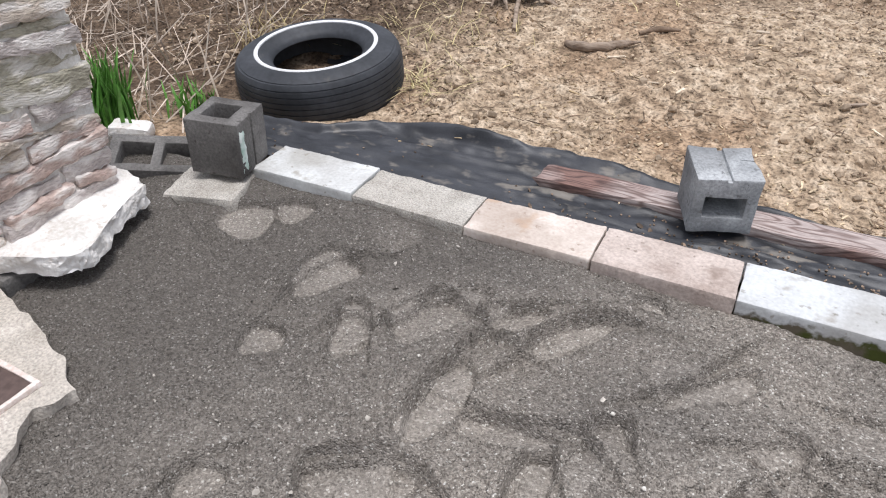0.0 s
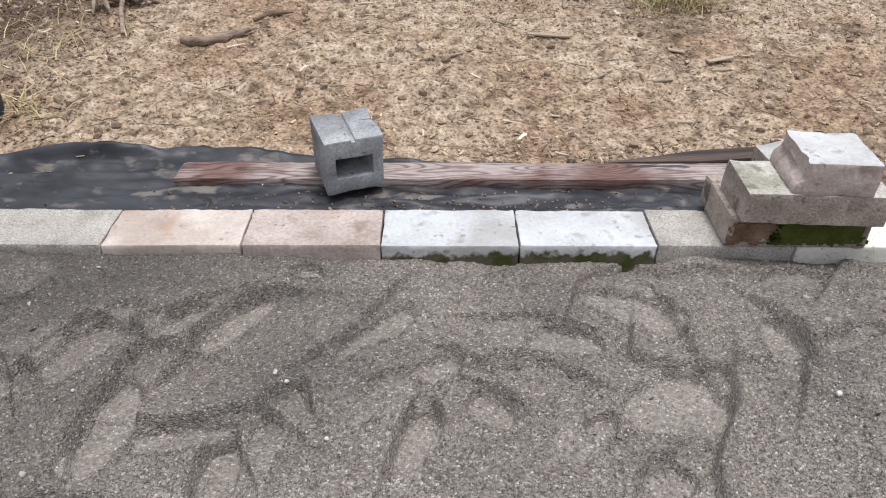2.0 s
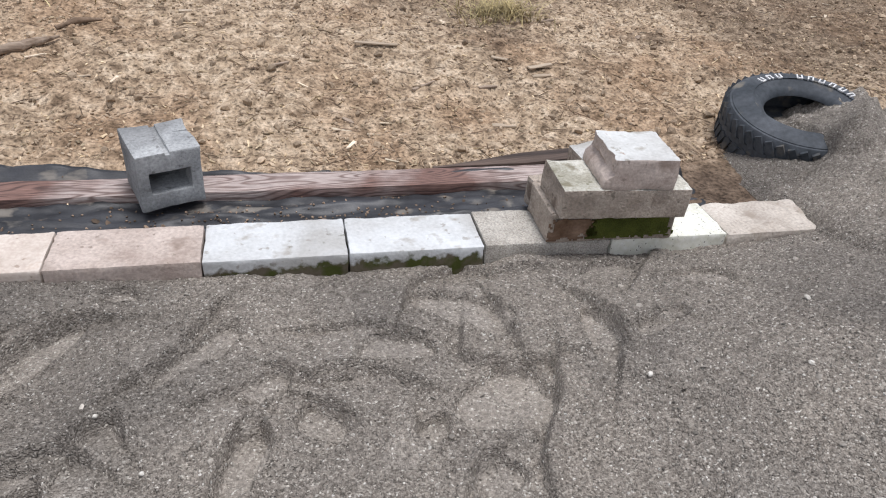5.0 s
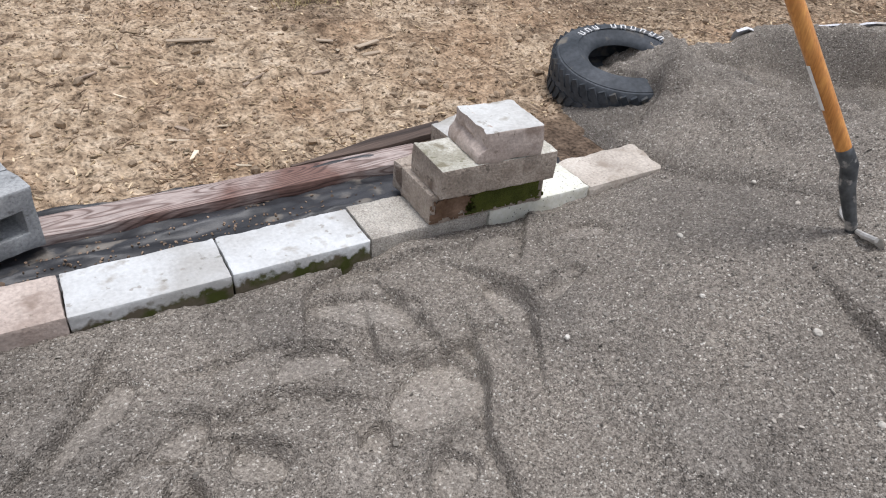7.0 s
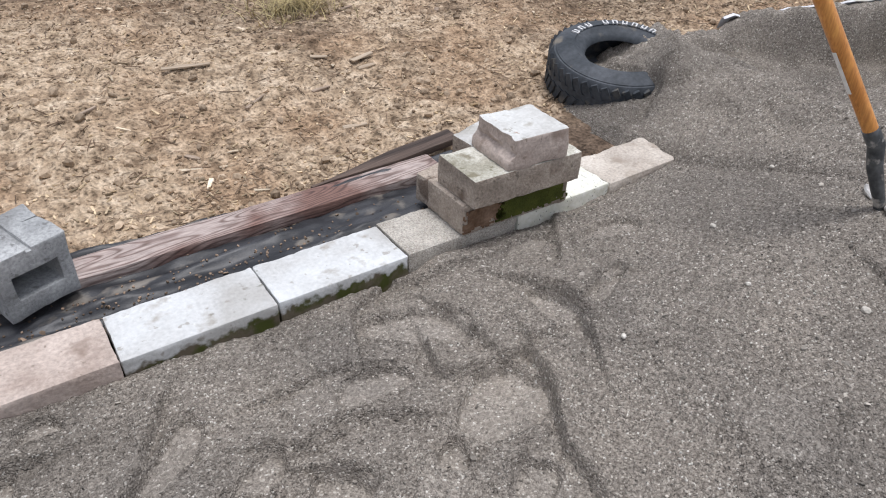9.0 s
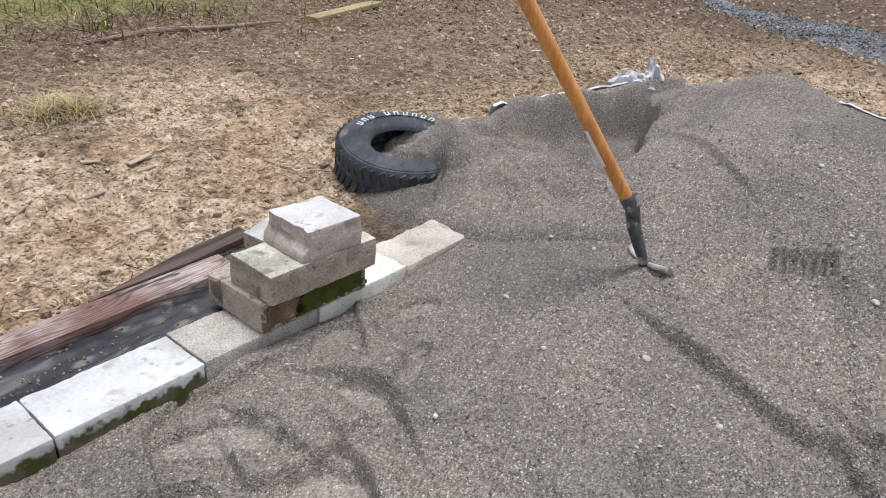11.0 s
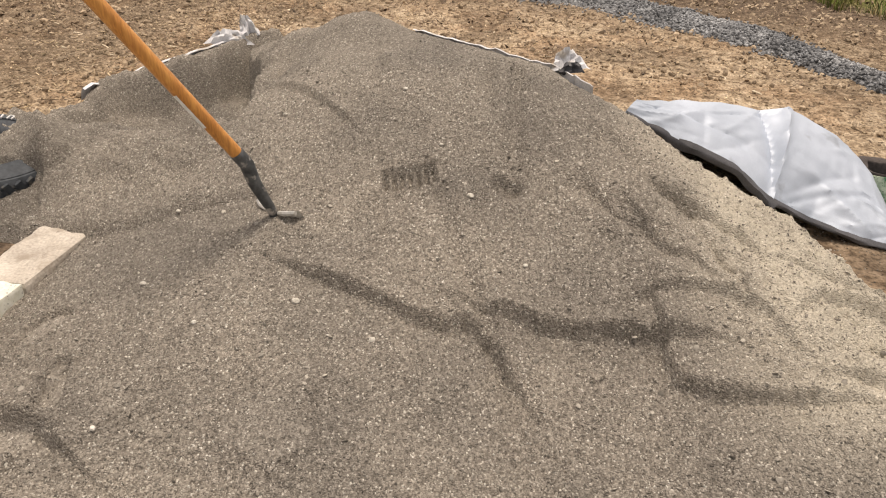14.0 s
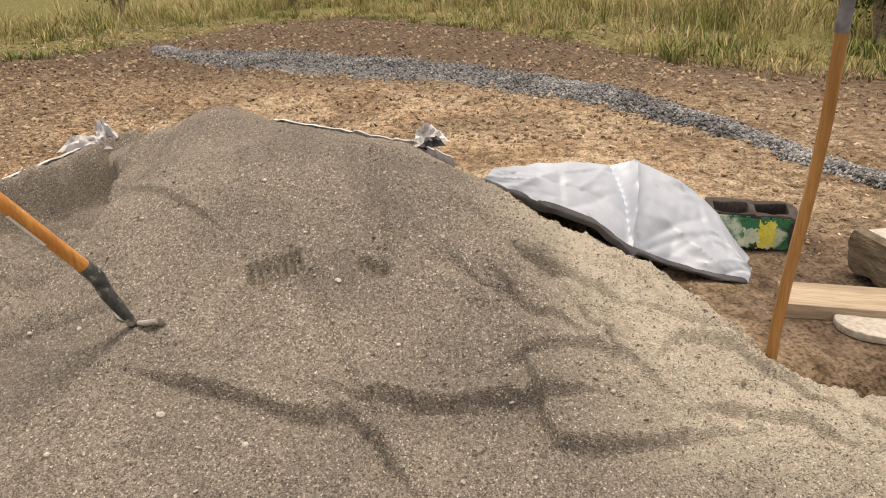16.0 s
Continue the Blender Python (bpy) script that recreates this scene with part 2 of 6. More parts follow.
def sand_material():
    """Coarse grey-brown sand: separate grains, damp and dry patches, smoother where it was trodden."""
    m = bpy.data.materials.new("coarse_sand")
    m.use_nodes = True
    t = m.node_tree
    N, L, b = t.nodes.new, t.links.new, t.nodes["Principled BSDF"]
    pos = N("ShaderNodeNewGeometry").outputs["Position"]

    def node(kind, scale, **inputs):
        n = N(kind)
        n.inputs["Scale"].default_value = scale
        L(pos, n.inputs["Vector"])
        return n

    def ramp(fac, stops):
        r = N("ShaderNodeValToRGB")
        while len(r.color_ramp.elements) < len(stops):
            r.color_ramp.elements.new(0.5)
        for e, (p, c) in zip(r.color_ramp.elements, stops):
            e.position, e.color = p, (*c, 1)
        L(fac, r.inputs[0])
        return r.outputs[0]

    def mix(fac, a, c, mode="MIX"):
        x = N("ShaderNodeMix")
        x.data_type, x.blend_type = "RGBA", mode
        if isinstance(fac, float):
            x.inputs[0].default_value = fac
        else:
            L(fac, x.inputs[0])
        L(a, x.inputs[6])
        if isinstance(c, tuple):
            x.inputs[7].default_value = (*c, 1)
        else:
            L(c, x.inputs[7])
        return x.outputs[2]

    grains = node("ShaderNodeTexVoronoi", 215.0)
    sep = N("ShaderNodeSeparateColor")
    L(grains.outputs["Color"], sep.inputs[0])
    grain = ramp(sep.outputs[0], [(0.0, (0.17, 0.151, 0.132)), (0.35, (0.255, 0.229, 0.202)), (0.72, (0.31, 0.281, 0.249)), (0.95, (0.4, 0.367, 0.327)), (1.0, (0.68, 0.65, 0.6))])
    coarse = node("ShaderNodeTexNoise", 95.0)
    coarse.inputs["Detail"].default_value = 5.0
    damp = node("ShaderNodeTexNoise", 2.3)
    damp.inputs["Detail"].default_value = 6.0
    col = mix(0.5, grain, ramp(coarse.outputs[0], [(0.3, (0.3, 0.3, 0.3)), (0.7, (0.68, 0.68, 0.68))]), "OVERLAY")
    col = mix(0.75, col, ramp(damp.outputs[0], [(0.32, (0.36, 0.36, 0.36)), (0.66, (0.62, 0.61, 0.59))]), "OVERLAY")
    grit = node("ShaderNodeTexVoronoi", 120.0)
    gs = N("ShaderNodeSeparateColor")
    L(grit.outputs["Color"], gs.inputs[0])
    col = mix(0.12, col, ramp(gs.outputs[1], [(0.0, (0.2, 0.2, 0.2)), (0.45, (0.47, 0.47, 0.47)), (1.0, (0.76, 0.75, 0.73))]), "OVERLAY")
    attr = N("ShaderNodeAttribute")
    attr.attribute_name = "surface"
    ch = N("ShaderNodeSeparateColor")
    L(attr.outputs["Color"], ch.inputs[0])
    smooth_grain = ramp(coarse.outputs[0], [(0.3, (0.29, 0.266, 0.24)), (0.7, (0.43, 0.4, 0.365))])
    half = N("ShaderNodeMath")
    half.operation, half.inputs[1].default_value = "MULTIPLY", 0.22
    L(ch.outputs[0], half.inputs[0])
    col = mix(half.outputs[0], col, smooth_grain)
    col = mix(ch.outputs[1], col, mix(0.6, grain, (0.8, 0.73, 0.61)))
    col = mix(ch.outputs[2], col, mix(0.6, grain, (0.055, 0.05, 0.045)))
    L(col, b.inputs["Base Color"])
    b.inputs["Roughness"].default_value = 0.95
    b.inputs["Specular IOR Level"].default_value = 0.15
    bump, bump2 = N("ShaderNodeBump"), N("ShaderNodeBump")
    bump.inputs["Strength"].default_value, bump.inputs["Distance"].default_value = 1.0, 0.0055
    L(grains.outputs["Distance"], bump.inputs["Height"])
    bump.invert = True
    bump2.inputs["Strength"].default_value, bump2.inputs["Distance"].default_value = 1.0, 0.0115
    L(coarse.outputs[0], bump2.inputs["Height"])
    L(bump2.outputs[0], bump.inputs["Normal"])
    even = N("ShaderNodeMapRange")  # trodden sand lies smoother
    even.inputs[3].default_value, even.inputs[4].default_value = 1.0, 0.6
    L(ch.outputs[0], even.inputs[0])
    L(even.outputs[0], bump.inputs["Strength"])
    L(even.outputs[0], bump2.inputs["Strength"])
    L(bump.outputs[0], b.inputs["Normal"])
    return m


def soil_material():
    """Bare ochre clay soil with brown litter zones and a green zone towards the meadow."""
    m = bpy.data.materials.new("ochre_soil")
    m.use_nodes = True
    t = m.node_tree
    N, L, b = t.nodes.new, t.links.new, t.nodes["Principled BSDF"]
    pos = N("ShaderNodeNewGeometry").outputs["Position"]

    def tex(scale, detail):
        n = N("ShaderNodeTexNoise")
        n.inputs["Scale"].default_value, n.inputs["Detail"].default_value = scale, detail
        L(pos, n.inputs["Vector"])
        return n.outputs[0]

    def ramp(fac, *stops):
        r = N("ShaderNodeValToRGB")
        while len(r.color_ramp.elements) < len(stops):
            r.color_ramp.elements.new(0.5)
        for e, (p, c) in zip(r.color_ramp.elements, stops):
            e.position, e.color = p, (*c, 1)
        L(fac, r.inputs[0])
        return r.outputs[0]

    def mix(fac, a, c, mode="MIX"):
        x = N("ShaderNodeMix")
        x.data_type, x.blend_type = "RGBA", mode
        if isinstance(fac, float):
            x.inputs[0].default_value = fac
        else:
            L(fac, x.inputs[0])
        L(a, x.inputs[6])
        L(c, x.inputs[7])
        return x.outputs[2]

    crumbs, lumps, broad = tex(70.0, 8.0), tex(16.0, 6.0), tex(1.6, 5.0)
    ochre = ramp(lumps, (0.3, (0.17, 0.122, 0.082)), (0.48, (0.385, 0.293, 0.203)), (0.62, (0.49, 0.39, 0.285)), (0.76, (0.6, 0.49, 0.37)))
    rust = ramp(lumps, (0.28, (0.14, 0.09, 0.055)), (0.6, (0.34, 0.225, 0.14)), (0.75, (0.47, 0.35, 0.24)))
    brown = ramp(lumps, (0.28, (0.05, 0.034, 0.024)), (0.55, (0.125, 0.088, 0.06)), (0.75, (0.29, 0.22, 0.155)))
    green = ramp(lumps, (0.3, (0.075, 0.075, 0.025)), (0.5, (0.17, 0.165, 0.06)), (0.7, (0.27, 0.22, 0.11)))
    col = mix(ramp(broad, (0.46, (0, 0, 0)), (0.62, (0.7, 0.7, 0.7))), ochre, rust)
    attr, ch = N("ShaderNodeAttribute"), N("ShaderNodeSeparateColor")
    attr.attribute_name = "earth"
    L(attr.outputs["Color"], ch.inputs[0])
    col = mix(ch.outputs[0], col, brown)
    col = mix(ch.outputs[1], col, green)
    dark = ramp(lumps, (0.3, (0.066, 0.046, 0.033)), (0.7, (0.175, 0.128, 0.093)))
    col = mix(ch.outputs[2], col, dark)
    col = mix(0.8, col, ramp(crumbs, (0.32, (0.12, 0.12, 0.12)), (0.45, (0.46, 0.46, 0.46)), (0.68, (0.8, 0.8, 0.8))), "OVERLAY")
    L(col, b.inputs["Base Color"])
    b.inputs["Roughness"].default_value, b.inputs["Specular IOR Level"].default_value = 0.95, 0.15
    b1, b2 = N("ShaderNodeBump"), N("ShaderNodeBump")
    b1.inputs["Strength"].default_value, b1.inputs["Distance"].default_value = 0.8, 0.045
    L(lumps, b1.inputs["Height"])
    b2.inputs["Strength"].default_value, b2.inputs["Distance"].default_value = 0.9, 0.014
    L(crumbs, b2.inputs["Height"])
    L(b1.outputs[0], b2.inputs["Normal"])
    L(b2.outputs[0], b.inputs["Normal"])
    return m


def plank_material():
    """Old fir with bold dark growth lines, bleached in places and rusty in others."""
    m = bpy.data.materials.new("weathered_fir_plank")
    m.use_nodes = True
    t = m.node_tree
    N, L, b = t.nodes.new, t.links.new, t.nodes["Principled BSDF"]
    co, mp = N("ShaderNodeTexCoord"), N("ShaderNodeMapping")
    mp.inputs["Scale"].default_value = (0.16, 1, 1)
    L(co.outputs["Object"], mp.inputs[0])

    def tex(scale, detail, src):
        n = N("ShaderNodeTexNoise")
        n.inputs["Scale"].default_value, n.inputs["Detail"].default_value = scale, detail
        L(src, n.inputs["Vector"])
        return n.outputs[0]

    def ramp(fac, *stops):
        r = N("ShaderNodeValToRGB")
        while len(r.color_ramp.elements) < len(stops):
            r.color_ramp.elements.new(0.5)
        for e, (p, c) in zip(r.color_ramp.elements, stops):
            e.position, e.color = p, (*c, 1)
        L(fac, r.inputs[0])
        return r.outputs[0]

    def mix(fac, a, c, mode="MIX"):
        x = N("ShaderNodeMix")
        x.data_type, x.blend_type = "RGBA", mode
        if isinstance(fac, float):
            x.inputs[0].default_value = fac
        else:
            L(fac, x.inputs[0])
        L(a, x.inputs[6])
        L(c, x.inputs[7])
        return x.outputs[2]

    field, lines = tex(9.0, 1.5, mp.outputs[0]), N("ShaderNodeMath")
    lines.operation, lines.inputs[1].default_value = "MULTIPLY", 150.0
    L(field, lines.inputs[0])
    wave = N("ShaderNodeMath")
    wave.operation = "SINE"
    L(lines.outputs[0], wave.inputs[0])
    fibre = tex(160.0, 4.0, mp.outputs[0])
    broad = tex(3.0, 4.0, co.outputs["Object"])
    bleached = ramp(wave.outputs[0], (0.0, (0.4, 0.335, 0.31)), (0.6, (0.3, 0.24, 0.22)), (1.0, (0.19, 0.14, 0.125)))
    rusty = ramp(wave.outputs[0], (0.0, (0.2, 0.12, 0.1)), (0.6, (0.14, 0.085, 0.072)), (1.0, (0.1, 0.062, 0.055)))
    col = mix(ramp(broad, (0.46, (0, 0, 0)), (0.6, (1, 1, 1))), bleached, rusty)
    col = mix(0.6, col, ramp(fibre, (0.3, (0.28, 0.28, 0.28)), (0.7, (0.7, 0.7, 0.7))), "OVERLAY")
    L(col, b.inputs["Base Color"])
    b.inputs["Roughness"].default_value, b.inputs["Specular IOR Level"].default_value = 0.8, 0.25
    bp = N("ShaderNodeBump")
    bp.inputs["Strength"].default_value, bp.inputs["Distance"].default_value = 0.6, 0.004
    L(fibre, bp.inputs["Height"])
    L(bp.outputs[0], b.inputs["Normal"])
    return m


SAND, SOIL, PLANK_WOOD = sand_material(), soil_material(), plank_material()


# ---- building helpers ----
def finish(name, bm, material, smooth=True):
    me = bpy.data.meshes.new(name)
    bm.to_mesh(me)
    bm.free()
    me.materials.append(material)
    for p in me.polygons:
        p.use_smooth = smooth
    if smooth:
        me.set_sharp_from_angle(angle=radians(40))
    return me


def thing(name, label, category, m=Matrix(), group="", kind=""):
    ob = new(name)
    ob.empty_display_size = 0.05
    ob.matrix_world = m
    return tagged(ob, label, category, group, kind)


def solid(name, bm, material, label, category, m=Matrix(), group="", kind="", smooth=True):
    ob = new(name, finish(name, bm, material, smooth))
    ob.matrix_world = m
    return tagged(ob, label, category, group, kind)


def part(name, bm, material, parent, label="", m=Matrix(), smooth=True):
    ob = new(name, finish(name, bm, material, smooth))
    ob.parent = parent
    ob.matrix_local = m
    return tagged(ob, label)


def roughen(bm, amp, scale, seed, fine=0.0):
    bm.normal_update()
    off = Vector((seed * 3.7, seed * 1.3, seed * 7.1))
    for v in bm.verts:
        d = noise.noise(v.co * scale + off) * amp
        if fine:
            d += noise.noise(v.co * scale * 5 + off) * fine
        v.co += v.normal * d


def worn_box(sx, sy, sz, seed, amp=0.004, bevel=0.008, cell=0.03, scale=14.0, fine=0.0015, taper=0.0):
    """A worn block that stands on its base, centred in x and y."""
    bm = bmesh.new()
    nx, ny, nz = (max(1, round(s / cell)) for s in (sx, sy, sz))
    bmesh.ops.create_cube(bm, size=1.0)
    for v in bm.verts:
        k = 1 - taper * (v.co.z > 0)
        v.co = Vector((v.co.x * sx * k, v.co.y * sy * k, (v.co.z + 0.5) * sz))
    bmesh.ops.bevel(bm, geom=bm.edges[:], offset=bevel, segments=2, affect="EDGES", profile=0.6)
    for axis, n, size in ((0, nx, sx), (1, ny, sy), (2, nz, sz)):
        for i in range(1, n):
            co, no = Vector((0, 0, 0)), Vector((0, 0, 0))
            no[axis] = 1
            co[axis] = size * (i / n) - (size / 2 if axis < 2 else 0)
            bmesh.ops.bisect_plane(bm, geom=bm.verts[:] + bm.edges[:] + bm.faces[:], plane_co=co, plane_no=no)
    roughen(bm, amp, scale, seed, fine)
    return bm


def cells(xs, ys, filled, z0, z1, bm=None):
    """Extrudes the filled cells of a grid from z0 to z1, so that holes and grooves are real."""
    bm = bm or bmesh.new()
    nx, ny = len(xs) - 1, len(ys) - 1
    made = {}

    def v(i, j, k):
        if (i, j, k) not in made:
            made[i, j, k] = bm.verts.new((xs[i], ys[j], (z0, z1)[k]))
        return made[i, j, k]

    on = lambda i, j: 0 <= i < nx and 0 <= j < ny and filled(i, j)
    for i in range(nx):
        for j in range(ny):
            if not on(i, j):
                continue
            bm.faces.new([v(i, j, 1), v(i + 1, j, 1), v(i + 1, j + 1, 1), v(i, j + 1, 1)])
            bm.faces.new([v(i, j, 0), v(i, j + 1, 0), v(i + 1, j + 1, 0), v(i + 1, j, 0)])
            for a, c, di, dj in (((i, j), (i + 1, j), 0, -1), ((i + 1, j), (i + 1, j + 1), 1, 0), ((i + 1, j + 1), (i, j + 1), 0, 1), ((i, j + 1), (i, j), -1, 0)):
                if not on(i + di, j + dj):
                    bm.faces.new([v(*a, 0), v(*c, 0), v(*c, 1), v(*a, 1)])
    return bm


def rounded(bm, bevel, cuts, amp, seed, scale=16.0):
    bm.normal_update()
    sharp = [e for e in bm.edges if len(e.link_faces) == 2 and e.calc_face_angle() > 0.6]
    bmesh.ops.bevel(bm, geom=sharp, offset=bevel, segments=2, affect="EDGES", profile=0.6, clamp_overlap=True)
    if cuts:
        bmesh.ops.subdivide_edges(bm, edges=bm.edges[:], cuts=cuts, use_grid_fill=True)
    roughen(bm, amp, scale, seed, amp * 0.4)
    return bm


def splat(w, h, seed, cell=0.006, ragged=0.7, thick=0.003):
    """A ragged patch of paint, stain or moss on an upright face."""
    nx, nz = max(3, round(w / cell)), max(3, round(h / cell))

    def filled(i, j):
        u, v = 2 * (i + 0.5) / nx - 1, 2 * (j + 0.5) / nz - 1
        p = Vector((i * cell, j * cell, seed))
        return max(abs(u), abs(v)) ** 3 + ragged * (noise.noise(p * 28) + 0.6 * noise.noise(p * 90)) < 0.62

    bm = cells([w * (i / nx - 0.5) for i in range(nx + 1)], [h * j / nz for j in range(nz + 1)], filled, 0, thick)
    for v in bm.verts:
        v.co = Vector((v.co.x, -v.co.z, v.co.y))
    return bm


def lathe(profile, n, bm=None):
    """Turns a closed profile of (r, z) round the z axis."""
    bm = bm or bmesh.new()
    rings = [[bm.verts.new((r * math.cos(2 * math.pi * k / n), r * math.sin(2 * math.pi * k / n), z)) for r, z in profile] for k in range(n)]
    m = len(profile)
    for k in range(n):
        for i in range(m):
            bm.faces.new([rings[k][i], rings[(k + 1) % n][i], rings[(k + 1) % n][(i + 1) % m], rings[k][(i + 1) % m]])
    return bm


def rod(points, radii, n=10, bm=None, caps=True):
    """A round bar through points, with a radius at each."""
    bm = bm or bmesh.new()
    pts, rings = [Vector(p) for p in points], []
    for i, p in enumerate(pts):
        d = (pts[min(i + 1, len(pts) - 1)] - pts[max(i - 1, 0)]).normalized()
        a = d.orthogonal().normalized() if i == 0 else (rings_a - d * rings_a.dot(d)).normalized()
        rings_a = a
        c = d.cross(a)
        rings.append([bm.verts.new(p + (a * math.cos(2 * math.pi * k / n) + c * math.sin(2 * math.pi * k / n)) * radii[i]) for k in range(n)])
    for r0, r1 in zip(rings, rings[1:]):
        for k in range(n):
            bm.faces.new([r0[k], r0[(k + 1) % n], r1[(k + 1) % n], r1[k]])
    if caps:
        bm.faces.new(rings[0][::-1])
        bm.faces.new(rings[-1])
    return bm


def from_lists(name, verts, faces, material, smooth=False):
    me = bpy.data.meshes.new(name)
    me.from_pydata(verts, [], faces)
    me.materials.append(material)
    for p in me.polygons:
        p.use_smooth = smooth
    me.update()
    return me


def step(a, b, x):
    k = np.clip((x - a) / (b - a), 0, 1)
    return k * k * (3 - 2 * k)


# ---- the lie of the land ----
def land(x, y):
    """Height of the bare ground."""
    x, y = np.asarray(x, float), np.asarray(y, float)
    z = -0.075 + 0.165 * step(0.55, 2.1, y) * (1 - 0.75 * step(2.0, 4.2, x)) + 0.05 * step(2.6, 4.0, x)
    z = z + 0.02 * step(4.5, 9, x) + 0.06 * step(3, 9, y)
    hollow = step(-0.5, -0.3, x) * (1 - step(3.25, 3.5, x)) * (1 - step(0.14, 0.26, y)) * step(-3.4, -3.1, y)
    return z - 0.25 * hollow


MOUND_X, MOUND_Y, MOUND_R = [2.5 + 0.5 * k for k in range(9)], [-2.9 + 0.5 * k for k in range(9)], 0.38
MOUND = [[-0.03, 0.02, -0.05, 0.03, -0.04, 0.03, -0.02, 0.0, -0.0], [0.05, 0.14, -0.04, 0.06, 0.06, 0.11, -0.08, 0.02, -0.06], [-0.01, 0.01, 0.17, 0.03, 0.06, 0.06, -0.08, 0.04, -0.19], [-0.04, 0.05, 0.19, 0.18, 0.18, 0.12, 0.12, 0.19, -0.02], [-0.07, -0.04, 0.03, 0.19, 0.17, 0.13, -0.1, 0.03, -0.07], [-0.02, -0.12, 0.1, 0.17, 0.21, 0.27, 0.04, 0.14, -0.01], [-0.02, -0.1, -0.07, -0.07, 0.05, 0.17, -0.05, 0.06, -0.08], [-0.0, -0.01, 0.01, -0.01, -0.03, 0.24, 0.1, 0.06, -0.04], [0.0, 0.0, 0.01, -0.01, -0.06, -0.07, -0.05, -0.04, -0.04]]
# trodden spots: x, y, half length, half width, turn
PRINTS = [
    (0.52, -0.33, 0.115, 0.085, -98), (0.53, -0.64, 0.06, 0.06, 15), (0.72, -0.51, 0.1, 0.05, -72), (0.9, -0.36, 0.15, 0.07, -128), (1.1, -0.29, 0.085, 0.05, 40),
    (1.24, -0.27, 0.135, 0.045, 56), (1.03, -0.62, 0.16, 0.055, 85), (1.2, -0.65, 0.12, 0.04, 4), (1.425, -0.55, 0.05, 0.05, 0), (0.98, -0.9, 0.13, 0.06, 22), (1.305, -0.73, 0.085, 0.043, 88),
    (1.61, -0.3, 0.14, 0.04, 47), (1.72, -0.64, 0.1, 0.045, 73), (1.89, -0.56, 0.07, 0.05, -30), (2.28, -0.23, 0.16, 0.06, -40),
]
WORN_PRINTS = [
    (2.31, -0.56, 0.12, 0.1, 20), (2.59, -0.43, 0.12, 0.04, 86), (2.73, -0.45, 0.075, 0.03, 20), (2.08, -0.35, 0.1, 0.05, 0), (2.12, -0.63, 0.035, 0.05, -35), (2.73, -0.13, 0.1, 0.05, 24),
    (2.97, -0.23, 0.1, 0.06, -6), (1.76, -0.45, 0.07, 0.035, 30), (2.23, -0.77, 0.055, 0.05, 40), (0.13, -0.2, 0.1, 0.09, 0), (0.25, -0.11, 0.07, 0.06, 0), (1.4, -0.08, 0.045, 0.03, 6), (0.68, -1.05, 0.06, 0.045, 60),
]
# small slipped edges: the points of the edge, the drop; the sand stands higher to the left of the way along it
BED_EDGES = [
    ([(0.47, -0.46), (0.46, -0.34), (0.5, -0.25), (0.56, -0.22)], 0.018), ([(0.8, -0.44), (0.83, -0.37), (0.84, -0.28), (0.91, -0.27), (0.96, -0.3), (1.01, -0.34), (1.08, -0.36)], 0.026),
    ([(1.04, -0.33), (1.07, -0.25), (1.14, -0.21)], 0.02), ([(1.12, -0.42), (1.17, -0.3), (1.22, -0.21), (1.28, -0.15), (1.34, -0.15)], 0.024), ([(0.65, -0.5), (0.66, -0.46), (0.71, -0.44), (0.77, -0.49), (0.79, -0.53)], 0.018),
    ([(1.0, -0.74), (0.97, -0.65), (0.97, -0.56), (1.0, -0.47), (1.01, -0.42)], 0.026), ([(1.12, -0.6), (1.19, -0.61), (1.28, -0.6), (1.36, -0.58), (1.39, -0.6)], 0.022), ([(1.38, -0.56), (1.39, -0.52), (1.44, -0.5), (1.47, -0.56)], 0.018),
]
NEAR_BED_EDGES = [
    ([(1.26, -0.78), (1.26, -0.71), (1.28, -0.66), (1.32, -0.645), (1.355, -0.71)], 0.02), ([(1.65, -0.73), (1.67, -0.63), (1.7, -0.57), (1.75, -0.555), (1.77, -0.58), (1.75, -0.64)], 0.022), ([(1.47, -0.39), (1.54, -0.32), (1.6, -0.2), (1.63, -0.16)], 0.022),
    ([(0.86, -0.95), (0.84, -0.89), (0.88, -0.85), (0.95, -0.83), (1.02, -0.805), (1.07, -0.8), (1.12, -0.83)], 0.024), ([(0.63, -1.07), (0.63, -1.02), (0.67, -0.97)], 0.016), ([(0.13, -0.38), (0.0, -0.31), (-0.14, -0.235)], 0.018),
    ([(1.62, -0.48), (1.68, -0.46), (1.72, -0.48)], 0.016), ([(1.89, -0.25), (1.99, -0.25), (2.07, -0.28), (2.1, -0.29)], 0.018),
]
FAR_BED_EDGES = [
    ([(2.13, -0.17), (2.16, -0.085), (2.21, -0.05), (2.28, -0.015)], 0.022), ([(2.26, -0.3), (2.235, -0.39), (2.25, -0.42), (2.35, -0.46), (2.44, -0.465)], 0.022), ([(2.45, -0.5), (2.42, -0.6), (2.38, -0.66), (2.335, -0.74), (2.32, -0.84)], 0.026),
    ([(2.37, -0.21), (2.385, -0.27), (2.385, -0.38)], 0.02), ([(2.61, -0.275), (2.64, -0.36), (2.62, -0.48), (2.57, -0.58)], 0.022), ([(2.65, -0.45), (2.71, -0.41), (2.78, -0.44)], 0.014), ([(2.95, 0.0), (2.86, -0.11), (2.75, -0.25)], 0.02),
    ([(1.88, -0.505), (1.93, -0.54), (1.95, -0.6), (1.93, -0.62)], 0.02), ([(2.16, -0.67), (2.11, -0.68), (2.08, -0.66), (2.09, -0.58)], 0.016),
]
